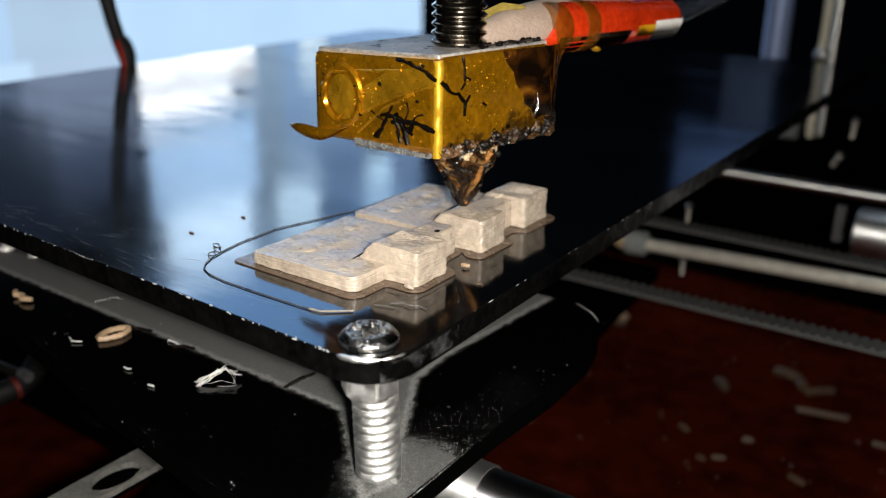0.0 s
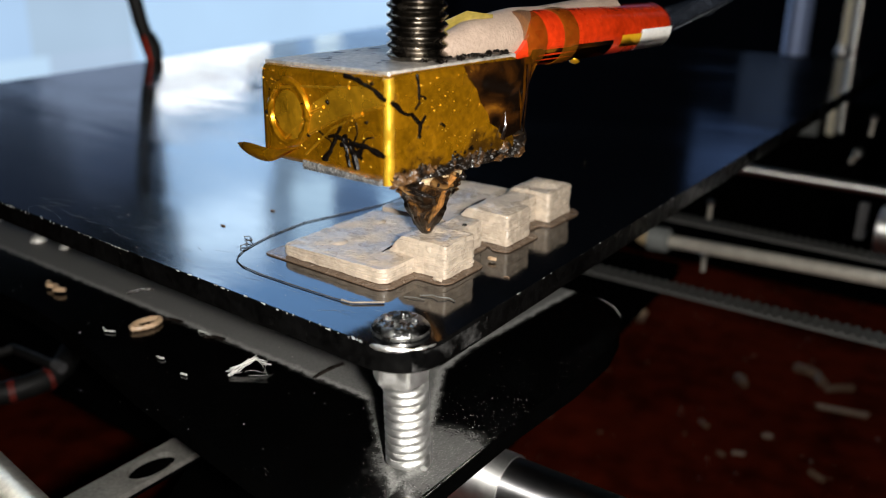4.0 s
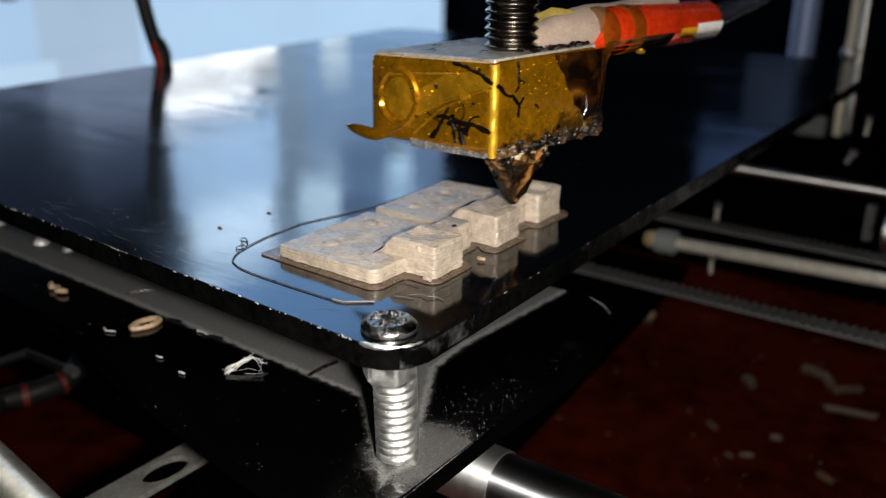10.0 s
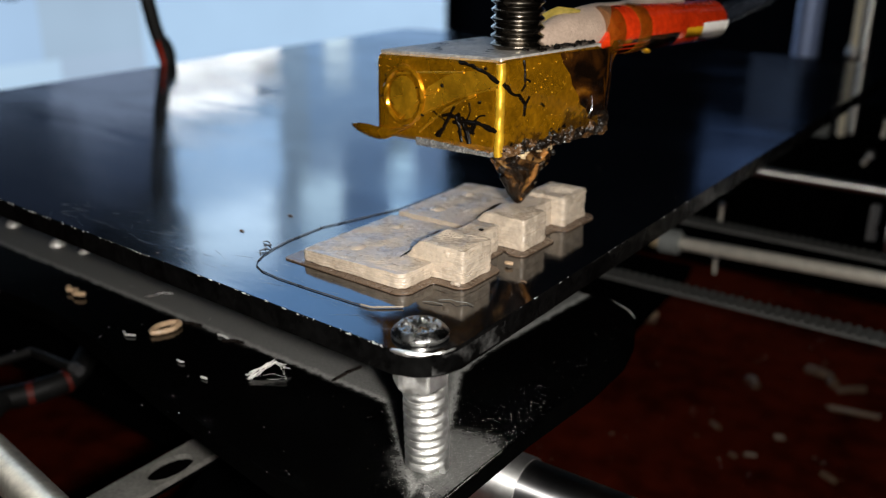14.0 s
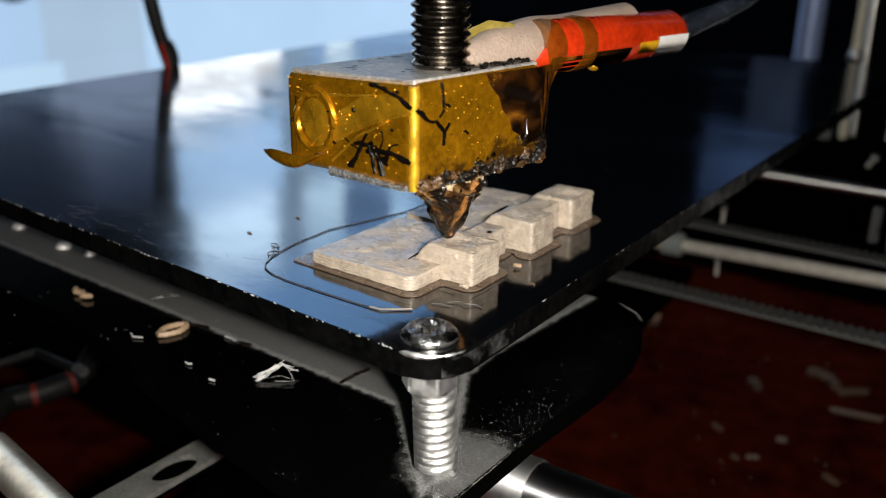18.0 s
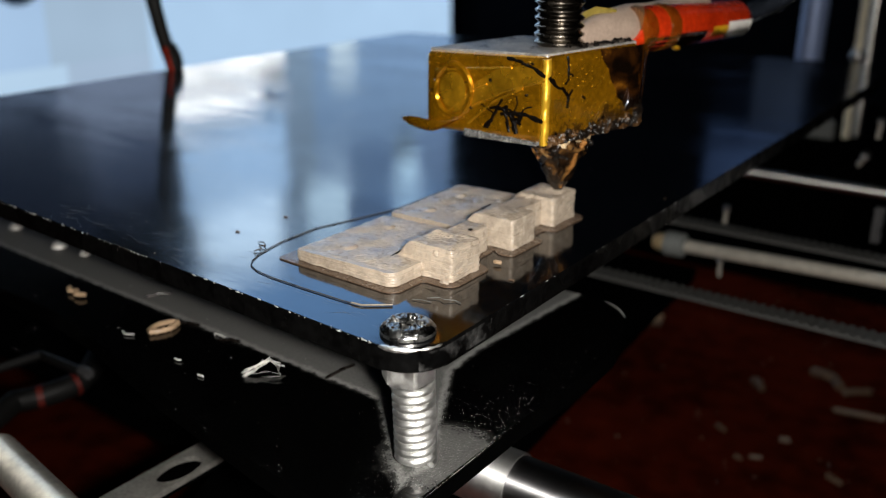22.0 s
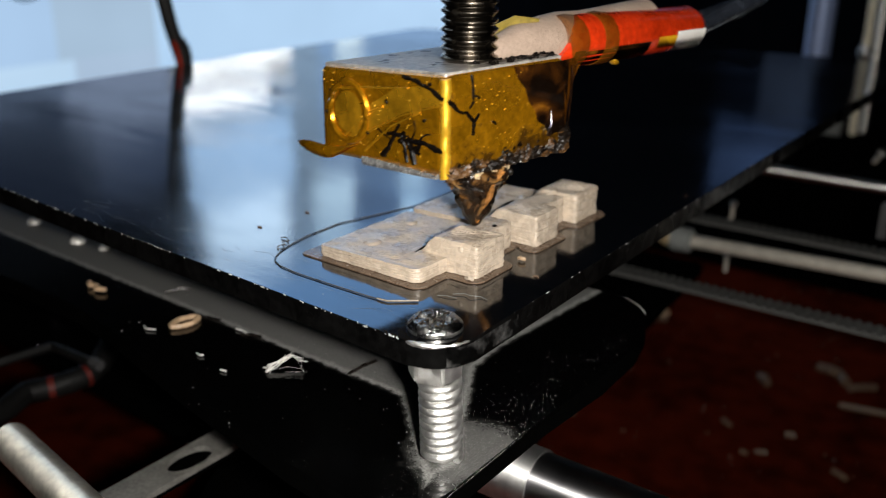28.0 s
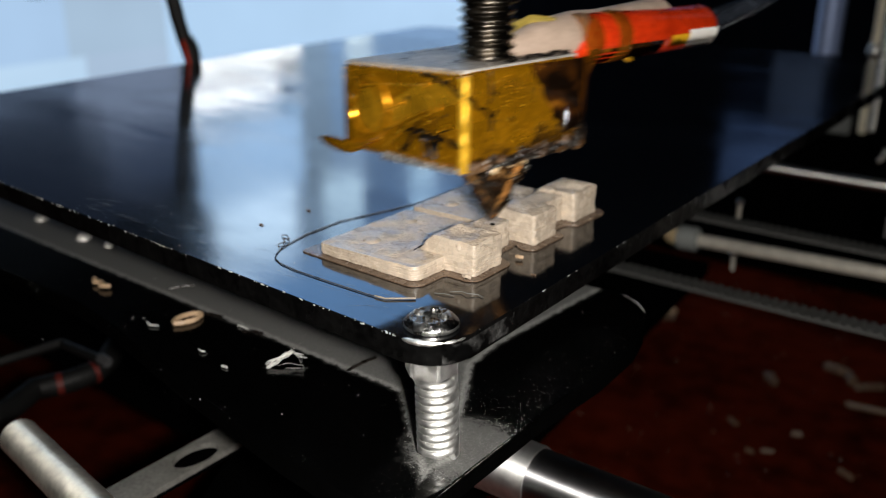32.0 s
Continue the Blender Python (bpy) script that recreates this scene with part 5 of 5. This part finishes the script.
def idler():
    ob = thing("idler_roller", (14.2, 180, -32.6), "bright polished steel roller beside the belt", "roller")
    lying = along((0, 0, 0), (1, 0, 0))
    roller = part("roller", lathe([(0, 0), (5.6, 0), (6.3, 0.5), (6.4, 1.2), (6.4, 42)], 40), BEARING, ob, smooth=True)
    roller.matrix_local = lying
    part("axle", lathe([(0, -5.4), (1.1, -5.2), (1.1, 48)], 14, m=lying), EDGE, ob, "black axle", smooth=True)
    part("end_tab", slab([(-5.2, -1.4), (-3.0, -1.4), (-3.0, 1.4), (-5.2, 1.4)], -3.5, 6.0, 0.3), DIMTIP, ob, "dull grey end tab")
    part("bracket", box(42.3, -8, -67.2, 46, 8, 8, 0.4), EDGE, ob, "black standing bracket")
    return ob


idler()


def slotted_strip():
    ob = thing("slotted_strip", (-52.7, 0, -37), "pale flat strip with an oval dark hole", "bracket")
    bm = bmesh.new()
    outer = resampled(rounded(-3, -30, 3, 13.5, 0.3, 2), 0.8)
    hole = [(0.3 + 2.4 * math.cos(w), 5.2 + 4.1 * math.sin(w)) for w in (math.atan2((y - 4.6) * 0.6, x - 0.2) for x, y in outer)]
    rings = [[bm.verts.new((x, y, z)) for x, y in line] for z in (0, 1) for line in (outer, hole)]
    n = len(outer)
    for i in range(n):
        j = (i + 1) % n
        bm.faces.new((rings[0][i], rings[0][j], rings[1][j], rings[1][i]))
        bm.faces.new((rings[2][i], rings[2][j], rings[3][j], rings[3][i]))
        bm.faces.new((rings[0][i], rings[0][j], rings[2][j], rings[2][i]))
        bm.faces.new((rings[1][i], rings[1][j], rings[3][j], rings[3][i]))
    part("strip", bm, LABEL, ob)
    part("backing", box(-2.6, -29, -1.0, 2.6, 13, -0.2, 0.1), EDGE, ob, "black backing")
    return ob


slotted_strip()


def bed_cable():
    ob = thing("bed_cable", (-100.6, 15.6, -45), "dark sleeved cable with red bands", "cable")
    pts = [(2, -30, 1), (-4, -12, 0), (-7, -6, 0), (-4.7, -1.7, 0), (-3.4, 3, 0.3), (-2.9, 5.0, 0.5), (-4.4, 9, 1.0), (-10, 18, 4)]
    part("sleeve", tube(pts, 2.3, 12), CABLE, ob, smooth=True)
    for p, q in (((-5.1, -2.3, 0), (-4.5, -1.2, 0.05)), ((-3.05, 4.3, 0.4), (-2.9, 5.2, 0.5))):
        part("band", tube([p, q], 2.38, 12), DULLRED, ob, "red band", smooth=True)
    return ob


bed_cable()


def bracket():
    ob = thing("frame_bracket", (-105, 18, -41), "dark angled frame bracket with a pale tip", "bracket")
    part("arm", tube([(-12, -14, 0), (-9, 2, 0), (5, 2.6, 0)], 1.0, 6), CABLE, ob, smooth=False)
    part("tip", tube([(4, 2.5, 0.3), (6.4, 2.6, 0.1)], 1.1, 8), DIMTIP, ob, "grey tip", smooth=True)
    return ob


bracket()


# lead screw and smooth rod of the lift, behind the bed
def lift():
    ob = thing("lead_screw", (-35.6, 346, -46), "threaded brass-grey lift screw with a bright coupling", "lead screw")
    prof = [(0, 0)]
    z = 0
    while z < 200:
        prof += [(1.45, z), (1.95, z + 0.8), (1.95, z + 1.2), (1.45, z + 2.0)]
        z += 2.0
    prof.append((0, z))
    part("screw", lathe(prof, 14), THREAD2, ob, smooth=True)
    part("coupling", lathe([(1.9, 31.6), (2.7, 32.2), (3.2, 33.4), (3.3, 34.6), (3.1, 36), (2.5, 37.1), (1.9, 37.5)], 20), STEEL, ob, "bright coupling ring", smooth=True)
    bar("lift_rod", (-32.7, 352, -46), (-32.7, 352, 150), 1.75, LIFTROD, "pale smooth lift rod", "rod")
    motor = thing("lift_motor", (-47, 352, -94), "black lift motor block below the screw", "motor")
    part("body", box(-29, -20, 0, 29, 20, 44, 1), EDGE, motor)
    part("flange", box(-29, -20, 44.2, 29, 20, 48, 0.5), EDGE, motor)
    part("bracket", box(-4, -15, 48.2, 8, -11, 56, 0.5), COLLAR, motor, "pale bracket beside the screw")
    bar("upright_post", (-58.6, 360, -46), (-58.6, 360, 13.5), 5.5, POST, "blue-grey round upright post", "post")


lift()


# far bolts and brackets on the frame
def bolt(x, y, z, lean, size, label, moving=False):
    ob = thing("frame_bolt", (x, y, z), label, "bolt", "frame bolts")
    if moving:
        ON_BED.append(ob)
    m = Euler((radians(lean), 0, radians(30))).to_matrix().to_4x4()
    part("shank", lathe([(0.9 * size, 0), (0.9 * size, 7 * size)], 10, m=m), ROD2, ob, smooth=True)
    part("head", lathe([(1.6 * size, 7 * size), (1.7 * size, 8.4 * size), (1.0 * size, 9 * size)], 12, m=m), STEEL, ob, smooth=True)


bolt(-28, 175, -37.3, 5, 0.62, "small upright steel bolt")
bolt(-27.9, 175, -53, -5, 0.58, "small upright steel bolt")
bolt(-0.8, 215, -25.0, 50, 0.8, "leaning steel bolt behind the bed", True)
bolt(3.1, 215, -16.5, 10, 0.7, "pale steel bolt behind the bed", True)


# scraps on the carriage and the table
def scrap(name, at, pts, r, mat, label, moving, category="scrap"):
    ob = part(name, tube(pts, r, 7, taper=[1 + 0.25 * math.sin(3.1 * i) for i in range(len(pts))]), mat, smooth=True)
    ob.location = Vector(at) * MM
    tagged(ob, label, category, "plastic scraps")
    if moving:
        ON_BED.append(ob)
    return ob


loop = [(0.72 * math.cos(w) - 1.08 * math.sin(w), 1.98 * math.cos(w) + 0.99 * math.sin(w) + 0.2 * math.sin(3 * w), 0) for w in np.linspace(0, 6.25, 26)]
scrap("filament_loop", (-57.6, 11.0, -16.55), loop, 0.42, CRUMB, "tan ring-shaped filament scrap on the carriage", True)
scrap("filament_curl", (-80.5, 10.6, -16.4), [(-2.6, 1.0, 0), (-2.1, 0.5, 0.1), (-1.4, 0.1, 0), (-0.7, 0.5, 0), (-0.2, 0.8, 0), (0.3, 0.3, 0.1), (0.9, -0.3, 0), (1.7, 0.0, 0.1), (2.5, 0.6, 0)], 0.42, CRUMB, "tan curled filament scrap on the carriage", True)
scrap("plastic_chip", (-60.5, 6.0, -16.7), [(-1.2, 0.5, 0), (0, 0, 0), (1.3, 0.7, 0)], 0.13, DUST, "small pale plastic chip", True)
scrap("plastic_chip", (-47.2, 5.1, -16.7), [(-0.6, 0.1, 0), (0.3, 0, 0), (0.6, 0.3, 0)], 0.13, DUST, "small pale plastic chip", True)
scrap("plastic_chip", (-40.8, 3.9, -16.75), [(-0.5, 0, 0), (0.5, 0.1, 0)], 0.16, DUST, "small pale plastic chip", True)
scrap("plastic_chip", (-48.2, 14.1, -16.7), [(-1.4, 0.2, 0), (0, 0.3, 0), (1.2, 0, 0)], 0.15, DUST, "small pale plastic chip", True)
scrap("plastic_chip", (-7.4, 27.4, 0.4), [(-0.4, 0.2, 0), (-0.1, 0.1, 0.12), (0.2, 0.12, 0.1), (0.5, 0.4, 0)], 0.27, CRUMB, "pale crumb beside the print", True)
for at, d in (((-69, 18.8), (1.2, 1.8)), ((-46, 14.0), (1.6, 0.6)), ((-26, 16.5), (0.3, 2.6)), ((-56, 14.2), (2.0, 0.8))):
    scrap("black_shred", (*at, -16.85), [(-d[0], -d[1], 0), (0, 0.2, 0.2), (d[0], d[1], 0.1)], 0.25, CHAR, "black plastic shred in the dust", True)


def fluff():
    ob = thing("white_fluff", (-35, 10.2, -17), "white frayed thread tuft on the carriage", "thread")
    ON_BED.append(ob)
    rnd = random.Random(4)
    for k in range(14):
        g = [Vector((rnd.gauss(0, 0.5), rnd.gauss(0, 0.42), 0.3 * rnd.random())) for _ in range(4)]
        if k < 8:
            pts = [Vector((-0.9, -2.9, 0.1)), Vector((-0.5, -1.5, 0.6)), Vector((0, 0.3, 1.2)), Vector((0.2, 0.9, 1.4))]
        elif k < 12:
            pts = [Vector((0, 0.5, 1.3)), Vector((0.7, 0.9, 1.3)), Vector((1.5, 1.4, 1.0)), Vector((2.3, 1.9, 0.7))]
        else:
            pts = [Vector((2.0, 1.6, 0.8)), Vector((2.6, 0.4, 0.5)), Vector((1.6, -0.8, 0.3)), Vector((0.2, -1.6, 0.15))]
        part("fibre", tube([p + q for p, q in zip(pts, g)], 0.055 if k < 9 else 0.03 if k < 12 else 0.02, 5, taper=[0.7, 1, 0.9, 0.5]), FLUFF, ob, smooth=True)
    return ob


fluff()

for at, pts, r in (((-67, 230, -98.4), [(-2, 0, 0), (0, 0, 0.4), (2, 0.4, 0)], 2.0), ((-21, 206, -98.8), [(-2, 1, 0), (0, 0, 0.8), (2, -3, 0)], 1.5), ((-4, 223, -98.6), [(-5, 2, 0), (-1, 0, 1), (2, 1, 0), (5, -4, 0)], 1.8),
                   ((5.5, 218, -99), [(-3, -2, 0), (0, 0, 0.6), (4, 4, 0)], 1.3), ((10, 204.5, -99), [(-7, -1, 0), (0, 0, 0.3), (7, 2, 0)], 1.1), ((-21.5, 173, -99.2), [(-1.5, 1, 0), (1.5, -1, 0)], 0.9), ((12.8, 164.5, -99), [(-2, 1, 0), (2, -1, 0)], 1.0),
                   ((-4.3, 176.5, -99), [(-1, 0, 0), (1.5, 1, 0)], 1.0), ((-8, 163, -99.2), [(-1.5, -0.5, 0), (1.5, 1, 0)], 0.8), ((-12, 160, -99.2), [(-1, 0.5, 0), (1.2, 0, 0)], 0.8), ((30, 196, -99), [(-4, 0, 0), (5, 1, 0)], 1.0)):
    scrap("filament_scrap", at, pts, r * 0.9, OLD, "tan filament scrap on the dark table", False)


scrap("brass_offcut", (-67, 231, -97.6), [(-1.5, 0, 0), (0, 0.2, 0.5), (1.5, 0, 0)], 2.2, CRUMB, "round tan scrap on the dark table", False)
scrap("pale_squiggle", (-6.3, 13.6, 0.12), [(-1.8, -0.6, 0), (-0.6, 0.2, 0.1), (0.4, -0.1, 0.2), (1.4, 0.7, 0.05), (2.4, 0.5, 0)], 0.055, GREY, "thin grey plastic squiggle beside the screw", True)
scrap("pale_squiggle", (-8.2, 11.9, 0.1), [(-1.2, -0.3, 0), (0, 0.1, 0.1), (1.2, 0.4, 0)], 0.05, GREY, "thin grey plastic squiggle beside the screw", True)
scrap("filament_tangle", (-37.2, 13.6, 0.15), [(-0.9, 1.4, 0), (0.2, 0.6, 0.2), (-0.6, 0.0, 0.1), (0.6, -0.6, 0.2), (0.2, -1.6, 0), (1.0, -2.2, 0)], 0.085, SKIRT, "small dark filament tangle beside the skirt line", True)
scrap("filament_tangle", (-38.4, 14.6, 0.15), [(-0.9, 0.3, 0), (0, 0.5, 0.15), (0.9, -0.2, 0)], 0.08, SKIRT, "small dark filament tangle beside the skirt line", True)
for x, y in ((-45.2, 16.4), (-44.5, 25.5), (-3, 24)):
    scrap("dark_chip", (x, y, 0.08), [(-0.35, 0, 0), (0.1, 0.1, 0.05), (0.4, 0.0, 0)], 0.12, BRIM, "tiny dark chip on the bed", True)


def on_table(rnd):
    return (rnd.uniform(-80, 60), rnd.uniform(60, 330), -100)


specks(500, 14, on_table, 0.55, OLD, table, "crumbs")

# black cable rising behind the bed
def rear_cable():
    ob = thing("rear_cable", (-174, 107, 0), "black cable with a red end behind the bed", "cable")
    part("cable", tube([(0, 0.3, -6), (0, 0, 0), (0, -2.2, 7), (0, -3.6, 12), (0, -5.2, 20), (0, -7.6, 34), (0, -9, 60)], 2.1, 12), BLACK, ob, smooth=True)
    part("plug", tube([(0, 0.4, -1), (0, 0.3, 1.5), (0, -0.2, 4), (0, -1.2, 7)], 2.5, 12, taper=[0.8, 1.0, 1.0, 0.8]), BLACK, ob, "black rounded plug", smooth=True)
    part("red_end", tube([(1.6, -2.2, -0.5), (1.6, -2.8, 3.0), (1.4, -3.8, 7)], 0.45, 8), RED, ob, "red wire end", smooth=True)
    return ob


rear_cable()
bm = bmesh.new()
bmesh.ops.create_uvsphere(bm, u_segments=24, v_segments=12, radius=1, matrix=Matrix.Translation((-1100, 600, -20)) @ Matrix.Diagonal((30, 42, 52, 1)))
tagged(part("blue_cushion", bm, NAVY, smooth=True), "dark blue rounded object by the window", "object")

# ---- glowing wall and window panels ----
def glow_panel(name, y0, y1, z0, z1, color, strength, x=-1200):
    return tagged(part(name, box(-1220, y0, z0, x, y1, z1), glow(name, color, strength, 0.12, 5.0)), "pale blue glowing panel for wall and window light", "window", kind="structure")


# lower wall seen over the bed, its brightness put in as glow
glow_panel("wall_glow_1", 380, 695, -170, 40, (0.44, 0.63, 0.88), 1.0)
glow_panel("wall_glow_2", 380, 720, -330, -170, (0.54, 0.74, 0.95), 1.0)
glow_panel("wall_glow_3", 695, 870, -170, 40, (0.42, 0.57, 0.74), 1.0)
glow_panel("wall_glow_4", 720, 870, -330, -170, (0.44, 0.58, 0.76), 1.0)
glow_panel("wall_glow_5", 870, 1700, -330, 40, (0.50, 0.72, 0.98), 1.0)
# glowing panels laid out for the window and bright wall mirrored in the bed
glow_panel("window_6", 560, 700, 180, 235, (0.30, 0.42, 0.65), 0.75)
glow_panel("window_7", 700, 890, 150, 290, (0.40, 0.52, 0.76), 1.0)
glow_panel("window_8", 740, 890, 290, 400, (0.30, 0.45, 0.8), 0.35)
glow_panel("window_24", 540, 735, 250, 470, (0.30, 0.45, 0.8), 0.12)
glow_panel("window_9", 920, 1165, 165, 224, (0.93, 0.97, 1.0), 4.0)
glow_panel("window_10", 920, 1160, 224, 254, (0.5, 0.72, 1.0), 0.35)
glow_panel("window_11", 920, 1105, 254, 286, (0.93, 0.97, 1.0), 4.2)
glow_panel("window_12", 915, 1160, 286, 330, (0.42, 0.66, 1.0), 1.4)
glow_panel("window_25", 925, 1160, 330, 470, (0.42, 0.66, 1.0), 2.6)
glow_panel("window_13", 950, 1135, 470, 610, (0.58, 0.78, 1.0), 4.6)
glow_panel("window_14", 1165, 1240, 150, 470, (0.42, 0.62, 0.88), 1.15)
glow_panel("window_23", 1140, 1210, 480, 620, (0.42, 0.62, 0.88), 1.3)
glow_panel("window_15", 1250, 1705, 150, 420, (0.38, 0.62, 1.0), 1.25)
glow_panel("window_16", 1290, 1345, 180, 262, (0.7, 0.88, 1.0), 2.2, -1180)
glow_panel("window_17", 1345, 1490, 420, 620, (0.32, 0.55, 1.0), 0.9)
glow_panel("window_22", 1215, 1330, 480, 620, (0.55, 0.78, 1.0), 3.2)
glow_panel("window_26", 1590, 1705, 420, 620, (0.36, 0.58, 1.0), 1.0)
glow_panel("window_27", 1250, 1335, 425, 475, (0.40, 0.62, 1.0), 1.3)
glow_panel("window_18", 1500, 1580, 490, 620, (0.5, 0.75, 1.0), 3.6)
# next two: unseen panels added for highlights on the rods and screws
glow_panel("added_glow_1", 100, 820, 800, 1250, (0.62, 0.8, 1.0), 1.6)
glow_panel("added_glow_2", 0, 1400, 1400, 2800, (0.75, 0.88, 1.0), 2.5)
glow_panel("window_19", 900, 1705, 620, 900, (0.25, 0.52, 1.0), 2.2)
# dim blue glowing panels added for the bluish reflection far along the bed
tagged(part("backdrop", box(-505, 1740, 215, -415, 1758, 352), glow("dim_blue_glow", (0.42, 0.6, 1.0), 0.075, 0.6, 9.0)), "dim blue glowing panel mirrored in the bed", "backdrop", kind="structure")
tagged(part("backdrop", box(-585, 1740, 370, -400, 1758, 520), glow("dim_blue_glow", (0.25, 0.45, 1.0), 0.26, 0.7, 9.0)), "dim blue glowing panel mirrored in the bed", "backdrop", kind="structure")


def motions():
    for ob in ON_BED:
        x, y, z = ob.location
        walk(ob, [(t, pose(x + dx * MM, y, z)) for t, dx, dy in STEPS])
    for ob in ON_HEAD:
        x, y, z = ob.location
        walk(ob, [(t, pose(x, y + dy * MM, z)) for t, dx, dy in STEPS])


motions()
